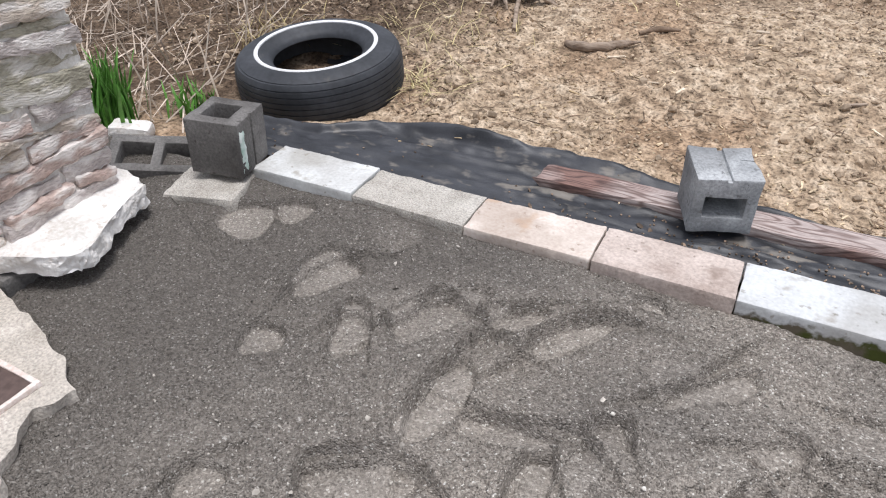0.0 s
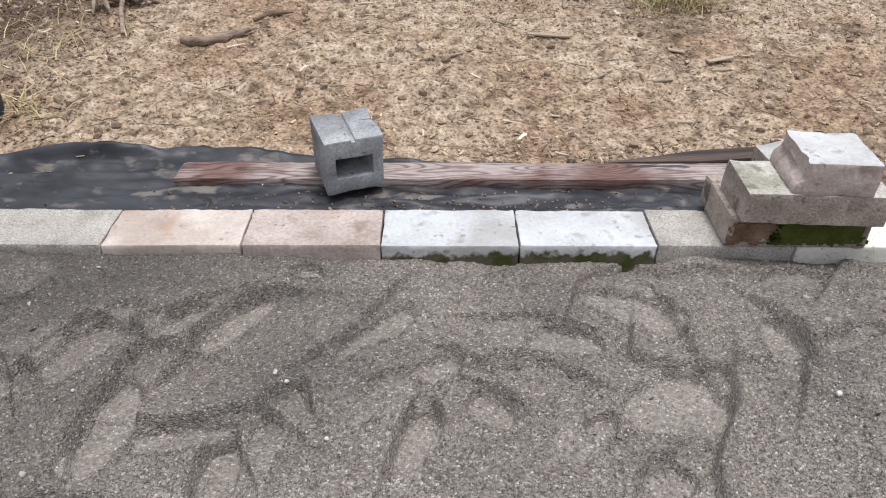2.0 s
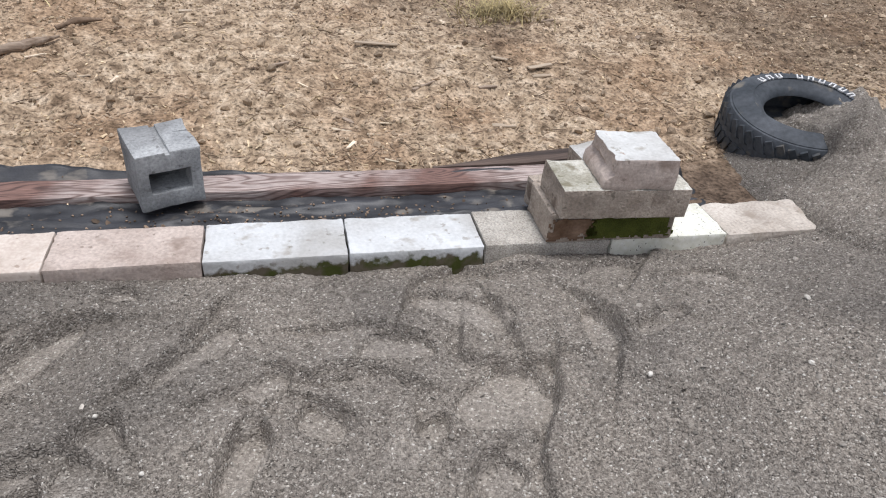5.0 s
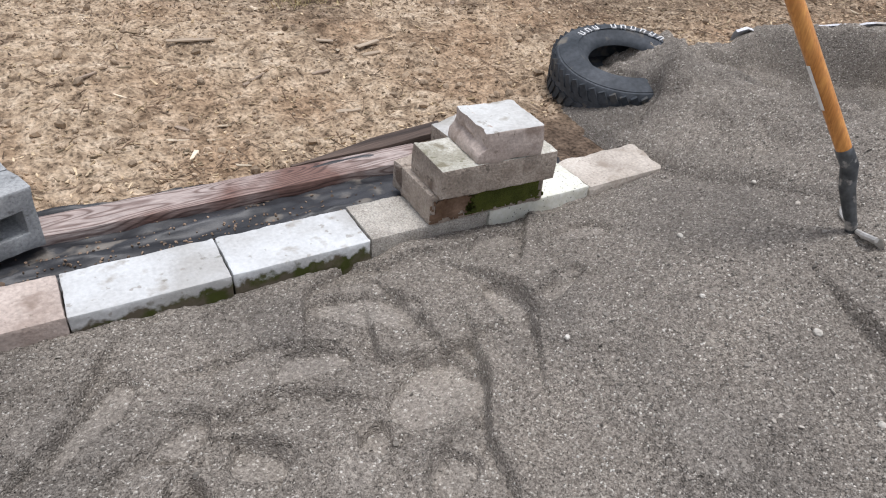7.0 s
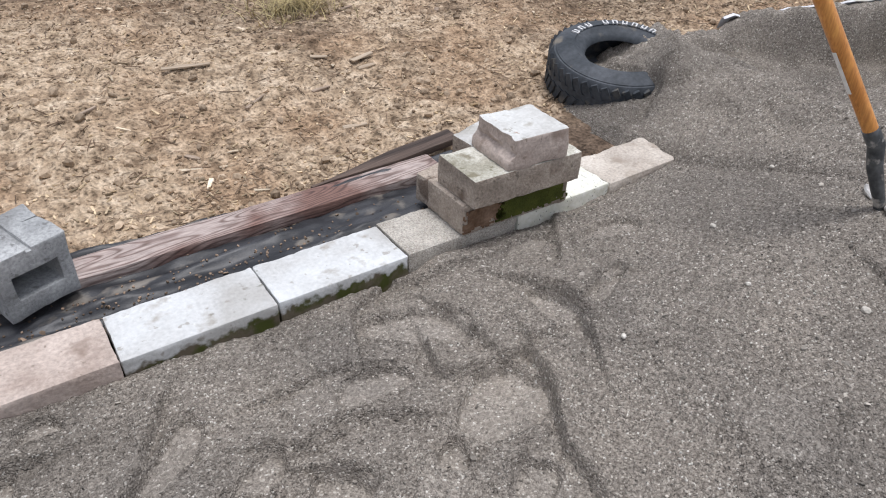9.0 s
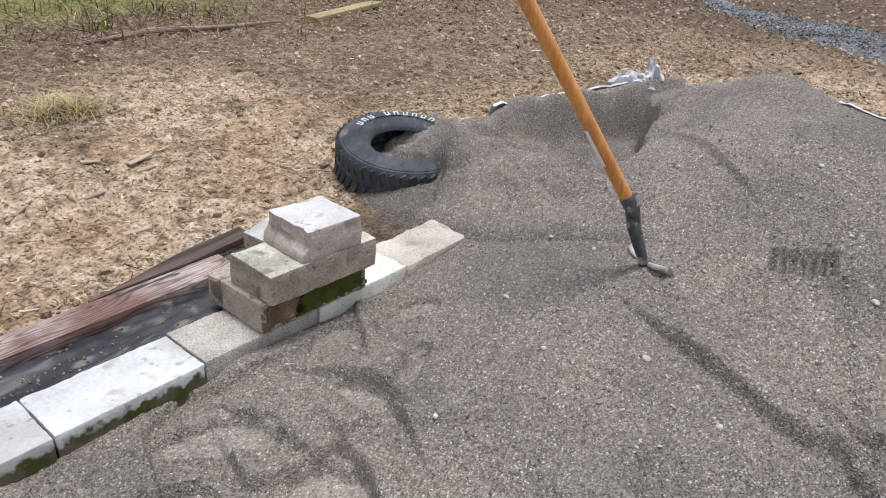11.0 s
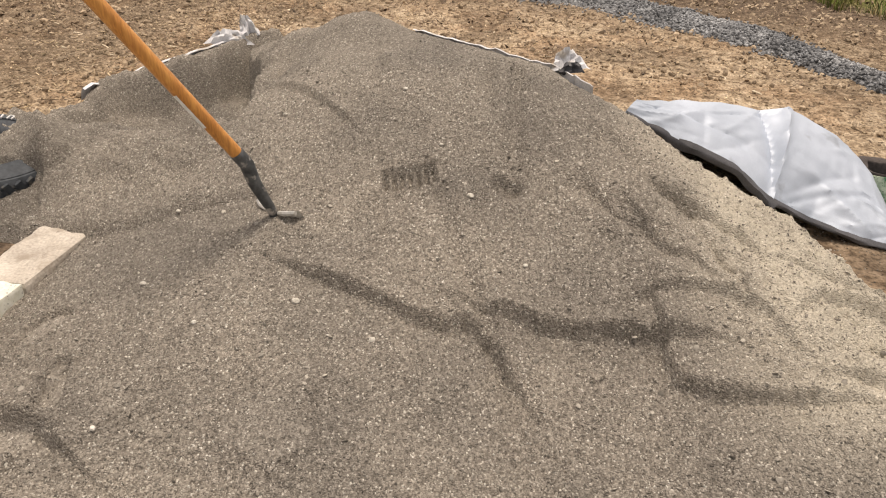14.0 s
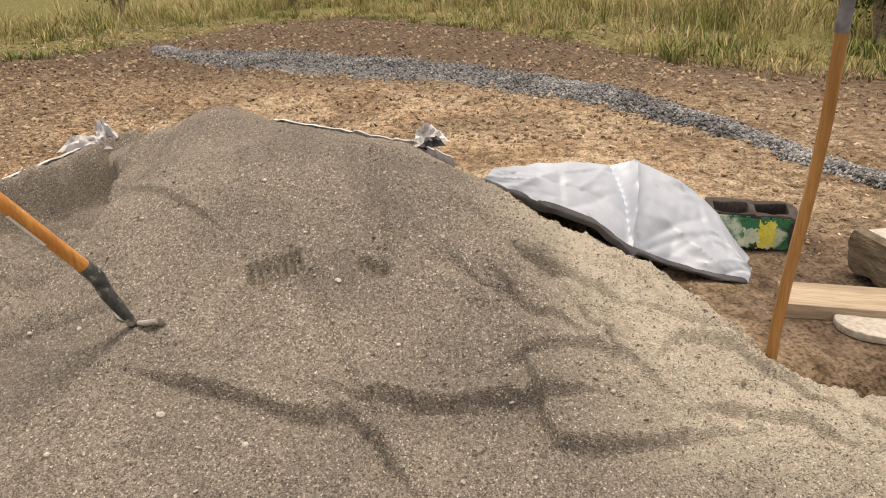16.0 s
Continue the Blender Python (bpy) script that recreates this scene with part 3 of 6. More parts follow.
MID_BED_EDGES = [
    ([(1.81, -0.4), (1.87, -0.44), (1.93, -0.435)], 0.016), ([(1.9, -0.42), (1.96, -0.405), (2.05, -0.43), (2.11, -0.47)], 0.016), ([(2.15, -0.82), (2.18, -0.75), (2.22, -0.725)], 0.016), ([(2.36, -0.015), (2.46, -0.07), (2.54, -0.08)], 0.018),
]
FACE_EDGES = [
    ([(3.19, -0.95), (3.15, -1.08), (3.12, -1.17), (3.085, -1.25), (3.085, -1.33), (3.09, -1.4), (3.075, -1.45), (3.0, -1.5)], 0.04), ([(3.125, -1.51), (3.11, -1.58), (3.115, -1.67), (3.135, -1.77), (3.137, -1.87)], 0.046),
    ([(3.13, -1.885), (3.06, -1.9), (3.01, -1.92), (2.988, -2.02), (2.984, -2.11), (2.98, -2.21)], 0.04), ([(3.24, -1.855), (3.28, -1.96), (3.27, -2.06), (3.24, -2.135), (3.18, -2.18)], 0.026),
    ([(3.33, -0.6), (3.37, -0.7), (3.325, -0.82), (3.335, -0.95)], 0.008), ([(4.2, -0.48), (3.98, -0.72), (3.85, -0.85)], 0.022), ([(3.52, -1.035), (3.555, -1.12), (3.56, -1.24)], -0.018),
]
SUNNY_EDGES = [
    ([(3.64, -1.9), (3.56, -2.01), (3.51, -2.11)], 0.024), ([(3.51, -1.82), (3.42, -1.88), (3.34, -1.98)], 0.02), ([(3.4, -2.05), (3.28, -2.1)], 0.02), ([(3.61, -1.68), (3.51, -1.76), (3.48, -1.84)], 0.015),
    ([(3.31, -2.3), (3.37, -2.36), (3.37, -2.47), (3.35, -2.57)], 0.036), ([(3.26, -2.68), (3.2, -2.72), (3.1, -2.76)], 0.036), ([(3.04, -2.34), (3.02, -2.45), (2.98, -2.55)], 0.03), ([(3.45, -2.28), (3.42, -2.38), (3.44, -2.5)], 0.025),
]
# furrows down the face: points, depth, half width
FURROWS = [
    ([(4.24, -1.4), (3.95, -1.42), (3.76, -1.44), (3.57, -1.455)], 0.022, 0.03), ([(3.56, -1.235), (3.3, -1.34), (3.08, -1.45)], 0.016, 0.024), ([(4.16, -1.3), (3.89, -1.34)], 0.012, 0.03), ([(3.52, -1.04), (3.46, -1.065), (3.38, -1.1)], 0.014, 0.016),
    ([(3.85, -1.69), (3.64, -1.9), (3.37, -2.07)], 0.02, 0.03), ([(3.6, -1.64), (3.48, -1.82), (3.39, -1.9)], 0.018, 0.03), ([(3.61, -1.88), (3.52, -2.07), (3.39, -2.18)], 0.022, 0.025), ([(4.38, -0.82), (4.02, -0.92)], 0.012, 0.03), ([(3.08, -1.45), (2.9, -1.53), (2.75, -1.55)], 0.014, 0.035),
]


def rumple(gx, gy, scale, amp, seed):
    return np.array([noise.noise(Vector((x * scale, y * scale, seed))) for x, y in zip(gx.ravel(), gy.ravel())]).reshape(gx.shape) * amp


def from_edge(x, y, pts):
    """Distance to an edge and the side of it (1 on its left)."""
    best, side = np.full(x.shape, 9.0), np.zeros(x.shape)
    for (ax, ay), (bx, by) in zip(pts, pts[1:]):
        dx, dy = bx - ax, by - ay
        k = np.clip(((x - ax) * dx + (y - ay) * dy) / (dx * dx + dy * dy), 0, 1)
        d = np.hypot(x - ax - k * dx, y - ay - k * dy)
        s = np.sign(dx * (y - ay) - dy * (x - ax))
        side = np.where(d < best, s, side)
        best = np.minimum(d, best)
    return best, side


def near_to(x, y, pts, room):
    """The part of the grid within room of a line."""
    px, py = [p[0] for p in pts], [p[1] for p in pts]
    cols, rows = (x[0] > min(px) - room) & (x[0] < max(px) + room), (y[:, 0] > min(py) - room) & (y[:, 0] < max(py) + room)
    return np.ix_(rows, cols)


def heap(x, y):
    """Height of the sand, and how far it is pressed smooth."""
    z = np.full(x.shape, -0.06)
    for i, cx in enumerate(MOUND_X):
        for j, cy in enumerate(MOUND_Y):
            z = z + MOUND[i][j] * np.exp(-((x - cx) ** 2 + (y - cy) ** 2) / (2 * MOUND_R**2))
    pressed = np.zeros(x.shape)
    # sand heaped against the row and round its far end
    z = z + np.interp(x, [0, 1.1, 1.3, 1.75, 1.9, 2.4, 2.5, 3.4, 3.6], [0.032, 0.03, 0.02, 0.012, -0.004, -0.006, 0.024, 0.02, 0.0]) * np.exp(-((y + 0.02) / 0.14) ** 2)
    z = np.maximum(z, 0.02 - 0.14 * ((x - 3.65) ** 2 + (y - 0.4) ** 2) - 1.2 * np.clip(y - 0.4, 0, 1) * (x < 3.85))
    # the scoop dug out beside the crest
    bowl = np.hypot((x - 4.85) / 0.6, (y - 0.2) / 0.32)
    z = z - 0.03 * (1 - step(0.4, 1.1, bowl)) - 0.06 * (1 - step(0.3, 1.1, np.hypot((x - 5.4) / 0.55, (y - 0.27) / 0.25)))
    d, side = from_edge(x + 0.02 * np.sin(y * 13), y + 0.02 * np.sin(x * 11), [(5.9, 0.42), (5.3, 0.14), (4.8, -0.1), (4.45, -0.25), (4.26, -0.32), (4.06, -0.36)])
    high = step(-0.012, 0.012, d * side)
    z = z + 0.1 * step(4.7, 5.3, x) * (1 - step(5.7, 5.95, x)) * high * np.exp(-d / 0.16) - 0.32 * (1 - high) * np.exp(-d / 0.26) * step(4.0, 4.3, x)
    shelf = (1 - step(0.9, 1.3, np.hypot((x - 4.9) / 1.0, (y - 0.2) / 0.5))) * step(4.0, 4.3, x)
    z = np.where(shelf > 0, np.maximum(z, -0.08 + shelf * (land(x, y) + 0.1)), z)
    low = -0.03 + 0.21 * (np.sqrt(y * y + 0.012) - y) + 2.2 * np.clip(x - 3.52, 0, 9) + 9 * np.clip(y - 0.21, 0, 1)
    soft = -0.03 * np.logaddexp(-z / 0.03, -low / 0.03)
    z = z + (soft - z) * step(2.8, 3.1, x)
    # the tongue that buries one side of the tyre
    d, _ = from_edge(x, y, [(3.8, 0.32), (3.92, 0.37), (4.05, 0.5), (4.15, 0.7)])
    z = np.maximum(z, np.interp(x, [3.74, 3.84, 3.95, 4.18], [0.1, 0.235, 0.255, 0.2]) - 0.9 * d + 0.012 * np.sin(x * 40) * np.sin(y * 33))
    d, side = from_edge(x + 0.02 * np.sin(y * 13), y + 0.02 * np.sin(x * 11), [(5.9, 0.42), (5.3, 0.14), (4.8, -0.1), (4.45, -0.25), (4.26, -0.32), (4.06, -0.36)])
    dug = np.interp(x, [4.1, 4.5, 5.0, 5.6], [0.3, 0.16, 0.085, 0.06]) + 0.12 * d + 0.02 * np.sin(x * 9 + y * 14)
    z = np.where((side < 0) & (x > 4.1) & (x < 5.85) & (d < 0.55), np.minimum(z, dug), z)
    # the upright back wall of the scoop, with the sheet showing along its rim
    rim, _ = from_edge(x + 0.015 * np.sin(y * 31), y + 0.015 * np.sin(x * 23), [(4.3, 0.62), (4.6, 0.54), (4.83, 0.42), (5.18, 0.25), (5.46, 0.16), (5.6, 0.1)])
    z = np.maximum(z, np.interp(x, [4.3, 4.6, 4.83, 5.18, 5.46], [0.12, 0.21, 0.225, 0.258, 0.275]) + 0.008 * np.sin(x * 17) * np.sin(x * 5 + 1) - 2.4 * np.clip(rim - 0.03, 0, 9))
    outside = ((x - 4.4) / 2.0) ** 2 + ((y + 0.9) / 1.95) ** 2
    z = z - 0.3 * step(0.95, 1.15, outside) * step(3.5, 3.7, x)
    for pts, depth, wide in FURROWS:
        d, _ = from_edge(x, y, pts)
        z = z - depth * np.exp(-((d / wide) ** 2)) + 0.45 * depth * np.exp(-(((d - 2 * wide) / wide) ** 2))
    d, side = from_edge(x + 0.02 * np.sin(y * 31), y + 0.02 * np.sin(x * 27), [(3.58, 0.3), (3.66, 0.22), (3.78, 0.33), (3.8, 0.42)])
    z = z - 0.07 * step(0.0, 0.02, d * side) * np.exp(-d / 0.12)
    z = z + 0.035 * np.exp(-(((x - 4.75) / 0.13) ** 2 + ((y + 0.62) / 0.12) ** 2))
    z = z - 0.07 * np.exp(-(((x - 3.24) / 0.1) ** 2 + ((y + 2.44) / 0.1) ** 2))
    # the crest falls away behind, and the outer foot of the sunny side
    z = z - np.interp(y, [-2.2, -2.0, -1.7, -1.5, -1.3, -1.1, -0.85, -0.75, -0.62, -0.45, -0.32, -0.2], [0.0, 0.05, 0.03, 0.035, 0.07, 0.085, 0.09, 0.07, 0.035, 0.035, 0.07, 0.0]) * step(4.1, 4.6, x - 0.3 * np.minimum(y + 1.8, 0))
    z = z - 0.1 * step(0.0, 0.35, -2.42 - y) * step(2.9, 3.3, x) - 0.06 * np.exp(-(((y + 2.07) / 0.12) ** 2)) * step(3.75, 4.05, x)
    # ground trodden over and over: low ledges that wander across the bed
    trodden = step(0.35, 0.8, x) * (1 - step(2.45, 2.95, x + 0.25 * (y + 0.5))) * step(-1.5, -1.1, y)
    n1, n2 = rumple(x, y, 3.1, 1.0, 21.0) + rumple(x, y, 11.0, 0.13, 22.0), rumple(x, y, 4.6, 1.0, 23.0) + rumple(x, y, 12.0, 0.15, 24.0)
    for n, at, rise in ((n1, 0.12, 0.007), (n2, 0.26, 0.006)):
        z = z + trodden * rise * (step(at - 0.03, at + 0.03, n) - 0.5)
    pressed = np.maximum(pressed, 0.4 * trodden * step(0.28, 0.4, n2))
    crumble = rumple(x, y, 34.0, 0.011, 61.0) + rumple(x, y, 90.0, 0.006, 62.0)
    for px, py, a, b, turn in PRINTS + WORN_PRINTS:
        w = near_to(x, y, [(px, py)], 0.3)
        c, s = math.cos(radians(turn)), math.sin(radians(turn))
        u, v = ((x[w] - px) * c + (y[w] - py) * s) / a, (-(x[w] - px) * s + (y[w] - py) * c) / b
        r = (np.abs(u) ** 2.4 + np.abs(v) ** 2.4) ** (1 / 2.4) + 0.09 * np.sin(3 * np.arctan2(v, u) + px * 9) + 2.5 * crumble[w]
        z[w] += -0.019 * (1 - step(0.92, 1.02, r)) + 0.007 * np.exp(-(((r - 1.16) / 0.12) ** 2))
        pressed[w] = np.maximum(pressed[w], 1 - step(0.82, 1.0, r))
    # one clear boot print with its tread and the heel's lip below it
    w = near_to(x, y, [(3.62, -1.12)], 0.2)
    u, v = (x[w] - 3.622) * 0.245 - (y[w] + 1.12) * 0.97, (x[w] - 3.622) * 0.97 + (y[w] + 1.12) * 0.245
    inside = (1 - step(0.078, 0.088, np.abs(u))) * (1 - step(0.034, 0.042, np.abs(v)))
    z[w] -= inside * (0.036 + 0.012 * np.clip(2.2 * np.sin(u * 2 * np.pi / 0.026), -1, 1))
    z[w] -= 0.012 * (1 - step(0.08, 0.095, np.abs(u))) * step(0.036, 0.044, -v) * (1 - step(0.1, 0.2, -v))
    w = near_to(x, y, [(3.59, -1.43)], 0.15)
    z[w] -= 0.036 * (1 - step(0.7, 1.15, np.hypot((x[w] - 3.59) / 0.035, (y[w] + 1.43) / 0.05) + 6 * crumble[w]))
    for pts, drop in BED_EDGES + NEAR_BED_EDGES + FAR_BED_EDGES + MID_BED_EDGES + FACE_EDGES + SUNNY_EDGES:
        w = near_to(x, y, pts, 0.45)
        gx, gy = x[w], y[w]
        d, side = from_edge(gx + (1.0 if abs(drop) > 0.028 else 0.4) * crumble[w], gy + (0.7 if abs(drop) > 0.028 else 0.3) * crumble[w], pts)
        signed = d * side * np.sign(drop)
        face = abs(drop) > 0.038
        tall = abs(drop) * (0.8 if face else 1.2 if gx.max() < 3.3 else 0.8)
        wall = 0.011 if face else 0.006
        if face:  # slipped walls are ribbed by the tool that cut them
            signed = signed + 0.006 * np.sin((gx * 0.35 + gy) * 190 + 9 * crumble[w]) * np.exp(-d / 0.03)
        high = step(-wall, wall, signed)
        z[w] += tall * (high * np.exp(-d / (3.2 * tall)) - (1 - high) * 0.55 * np.exp(-d / (2.6 * tall)))
    return z, pressed


def axis(near0, near1, fine, far0, far1, grow):
    mid = list(np.arange(near0, near1 + fine / 2, fine))
    out, s = [], fine
    p = mid[-1]
    while p < far1:
        s = min(s * grow, 40)
        p = p + s
        out.append(p)
    low, s, p = [], fine, mid[0]
    while p > far0:
        s = min(s * grow, 40)
        p = p - s
        low.append(p)
    return np.array(low[::-1] + mid + out)


def sheet(name, xs, ys, height, material, smooth=True):
    gx, gy = np.meshgrid(xs, ys)
    z = height(gx, gy)
    nx, ny = len(xs), len(ys)
    co = np.stack([gx, gy, z], -1).reshape(-1, 3)
    k = np.arange(nx * ny).reshape(ny, nx)
    f = np.stack([k[:-1, :-1], k[:-1, 1:], k[1:, 1:], k[1:, :-1]], -1).reshape(-1, 4)
    me = bpy.data.meshes.new(name)
    me.from_pydata(co.tolist(), [], f.tolist())
    me.materials.append(material)
    for p in me.polygons:
        p.use_smooth = smooth
    return me, gx, gy


def colours(me, name, rgb):
    a = me.color_attributes.new(name, "FLOAT_COLOR", "POINT")
    a.data.foreach_set("color", np.concatenate([rgb, np.ones((len(rgb), 1))], 1).astype(np.float32).ravel())


# ---- ground ----
gxs, gys = axis(-1.2, 5.2, 0.017, -350, 350, 1.06), axis(0.4, 2.6, 0.017, -350, 350, 1.035)


def ground_height(x, y):
    near = (1 - step(9, 14, np.hypot(x - 2, y)))
    bare = step(0.35, 0.75, y) + step(3.5, 4.5, x)
    return land(x, y) + near * np.clip(bare, 0.25, 1) * (rumple(x, y, 2.1, 0.03, 1.0) + rumple(x, y, 7.0, 0.022, 2.0) + rumple(x, y, 17.0, 0.016, 3.0) + rumple(x, y, 38.0, 0.009, 3.5))


me, gx, gy = sheet("ground", gxs, gys, ground_height, SOIL)
wob = rumple(gx, gy, 0.9, 0.6, 5.0) + rumple(gx, gy, 4.0, 0.25, 6.0)
litter = np.maximum(step(0.9, 2.0, gy - 0.9 + wob) * (1 - step(0.2, 0.9, gx + wob * 0.5)), 0.75 * step(2.8, 4.4, np.hypot((gx - 2.2) * 0.55, gy) + wob))
litter = np.maximum(litter, step(0.25, 0.5, gy + 0.2 * wob) * (1 - step(-0.5, 0.1, gx + 0.3 * wob - 0.35 * (gy - 1.0))))
litter = np.maximum(litter, 0.8 * step(2.0, 3.3, gy + wob))
litter = np.maximum(litter, step(7.4, 9.6, gx + 0.35 * gy * step(0, 1, -gy) + wob))
litter = litter * (1 - 0.85 * np.exp(-(((gx - 6.6) / 1.3) ** 2 + ((gy + 1.5) / 2.6) ** 2)))
litter = np.maximum(litter, 0.6 * step(0.0, 0.6, rumple(gx, gy, 2.4, 1.0, 15.0) + 0.9 * wob + rumple(gx, gy, 10.0, 0.4, 16.0)) * step(1.9, 3.3, np.hypot((gx - 2) * 0.6, gy)))
litter = np.maximum(litter, 0.7 * step(0.9, 1.7, gy + 0.5 * wob) * step(3.6, 4.6, gx + wob))
litter = np.maximum(litter, 0.55 * step(-0.05, 0.25, rumple(gx, gy, 1.7, 1.0, 19.0)) * step(5.6, 6.4, gx))
litter = np.maximum(litter, 0.6 * step(-0.15, 0.45, rumple(gx, gy, 2.9, 1.0, 29.0) + 0.9 * wob + rumple(gx, gy, 11.0, 0.4, 30.0)) * step(1.0, 1.5, gy) * step(2.2, 3.2, gx))
meadow = step(-0.3, 0.5, np.maximum(gx - np.interp(gy, [-7, -5.5, -4.6, -4.1, -3.2, -1.8, 0.0, 1.6, 2.15, 2.9, 3.9, 5], [7.6, 8.1, 8.4, 9.2, 11.1, 13.4, 15.5, 14.0, 12.0, 11.2, 10.4, 8.0]), (gy - 4.6) * 0.8) + wob * 0.7)
meadow = np.maximum(meadow, step(14, 18, np.hypot(gx - 2, gy)))
damp = np.exp(-(((gx - 3.9) / 0.75) ** 2 + ((gy + 3.1) / 0.55) ** 2)) + 0.9 * np.exp(-(((gx - 3.4) / 0.5) ** 2 + ((gy - 0.35) / 0.3) ** 2))
damp = damp + 0.75 * step(8.6, 10.2, gx - 0.4 * gy * (gy < 0) + wob) * (1 - meadow)
colours(me, "earth", np.stack([np.clip(litter, 0, 1), meadow * 0.9, np.clip(damp * 1.2, 0, 1)], -1).reshape(-1, 3))
ground = tagged(new("ground", me), "bare ochre clay soil with crumbs and litter", "ground", kind="structure")

# ---- sand ----
sxs, sys_ = axis(0.3, 3.85, 0.0058, -0.7, 6.9, 1.02), axis(-2.7, 0.03, 0.0058, -4.2, 1.5, 1.022)
sxs, sys_ = sxs[(sxs > -0.75) & (sxs < 7)], sys_[(sys_ > -4.3) & (sys_ < 1.6)]
keep = {}


def sand_height(x, y):
    z, pressed = heap(x, y)
    z = z + rumple(x, y, 3.0, 0.012, 9.0) + rumple(x, y, 11.0, 0.006, 8.0) + (rumple(x, y, 42.0, 0.0042, 7.0) + rumple(x, y, 115.0, 0.004, 7.5)) * (1 - 0.65 * pressed)
    dry = step(0.0, 0.45, -1.92 - y + 0.25 * (x - 3)) * step(2.6, 3.1, x)
    z = z + dry * (rumple(x, y, 5.0, 0.022, 4.0) + 0.014 - np.abs(rumple(x * 0.7, y, 9.0, 0.028, 4.4)) + rumple(x, y, 24.0, 0.018, 4.8) + rumple(x, y, 55.0, 0.013, 4.9))
    flank = step(-0.5, -0.25, y) * step(3.55, 3.8, x) * (1 - step(4.9, 5.2, x))
    z = z + flank * (0.02 - np.abs(rumple(x, y, 4.2, 0.07, 41.0)) + rumple(x, y, 13.0, 0.022, 42.0) + rumple(x, y, 33.0, 0.012, 43.0))
    keep["pressed"], keep["dry"] = pressed, dry
    under = step(0.0, 0.02, y) * (1 - step(3.42, 3.56, x))
    behind = step(0.2, 0.24, y) * (1 - step(3.0, 3.25, x))
    return z * (1 - under) + under * np.minimum(z, -0.1) - 0.25 * behind


me, gx, gy = sheet("sand_heap", sxs, sys_, sand_height, SAND)
wob = rumple(gx, gy, 5.0, 0.5, 3.0)
# damp sand: beside the pier, in broad patches over the bed, and where it was freshly dug
dark = 0.9 * (1 - step(0.2, 1.45, gx + 0.35 * wob - 0.25 * (gy + 0.6)))
dark = dark + 0.34 * np.exp(-(((gx - 1.42) / 0.2) ** 2 + ((gy + 0.34) / 0.24) ** 2)) + 0.34 * step(-0.26, -0.14, gy + 0.2 * wob) * (1 - step(1.45, 1.7, gx + 0.2 * wob))
dark = np.clip(dark, 0, 0.9) * (1 - 0.6 * keep["pressed"]) + 0.6 * np.exp(-(((gx - 3.55) / 0.35) ** 2 + ((gy - 0.4) / 0.25) ** 2)) + 0.45 * np.exp(-(((gx - 4.7) / 0.35) ** 2 + ((gy - 0.12) / 0.18) ** 2))
dry = np.clip(keep["dry"] * (1.0 + 1.1 * wob), 0, 1) * 0.95
colours(me, "surface", np.stack([np.clip(keep["pressed"] * (0.8 + wob), 0, 1), dry, np.clip(dark, 0, 1)], -1).reshape(-1, 3))
sand = tagged(new("sand_heap", me), "heap of coarse grey-brown sand with footprints and slipped edges", "sand", kind="structure")

# ---- the row of concrete blocks ----
ROW = [
    (WHITE_BLOCK, "pale whitewashed concrete block in a row edging sand"), (ROUGH_BLOCK, "rough tan aggregate concrete block in a row edging sand"),
    (CREAM_BLOCK, "cream concrete block with rusty tint edging the sand"), (PINK_BLOCK, "pinkish grey concrete block edging the sand"),
    (WHITE_BLOCK, "whitewashed concrete block with moss along its foot"), (WHITE_BLOCK, "bright white concrete block with green moss along its foot"),
    (ROUGH_BLOCK, "rough pinkish concrete block under a stack of slabs"), (SPECKLED_BLOCK, "speckled white concrete block beside the slab stack"),
    (END_BLOCK, "pinkish concrete block half covered by the sand heap"),
]
for i, (mat, label) in enumerate(ROW):
    rng = random.Random(40 + i)
    m = pose(0.4 * i + 0.2, 0.0975 + rng.uniform(-0.004, 0.004), -0.14 + rng.uniform(-0.004, 0.003), rng.uniform(-0.6, 0.6), rng.uniform(-0.6, 0.6), rng.uniform(-0.8, 0.8))
    body = worn_box(0.395, 0.195, 0.14, i, amp=0.009 if i == 8 else 0.0025 if mat is not ROUGH_BLOCK else 0.004, fine=0.003, cell=0.016, bevel=0.016 if i == 8 else 0.006)
    solid("concrete_block", body, MOSSY_BLOCK if i in (4, 5) else mat, label, "block", m, "edging row")

# the rough block that ends the row, sunk into the sand
solid("concrete_block", worn_box(0.26, 0.2, 0.14, 71, amp=0.012, bevel=0.015), ROUGH_BLOCK, "broken rough concrete block sunk in the sand", "block", pose(-0.09, -0.1, -0.165, 2, -2, 14))

# ---- the stack of slabs on the row ----
slab = thing("concrete_slab", "brown-stained concrete slab with moss along its front", "slab", pose(2.79, 0.095, 0.0, 0, 0, -1), "slab stack")
part("slab_body", worn_box(0.4, 0.2, 0.1, 81, amp=0.006, fine=0.003, cell=0.02), STACK_BLOCK, slab)
part("moss", splat(0.3, 0.088, 4, ragged=0.5, thick=0.004), MOSS, slab, "dark green moss", pose(0.055, -0.1005, 0.006))
part("stain", splat(0.17, 0.08, 9, ragged=0.8), RUSTY_STAIN, slab, "rusty brown stain", pose(-0.125, -0.1015, 0.008))


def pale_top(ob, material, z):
    """Gives the upward faces of a slab above z a second, paler material than its sides."""
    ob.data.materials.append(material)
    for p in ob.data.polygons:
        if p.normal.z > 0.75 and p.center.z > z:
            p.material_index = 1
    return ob


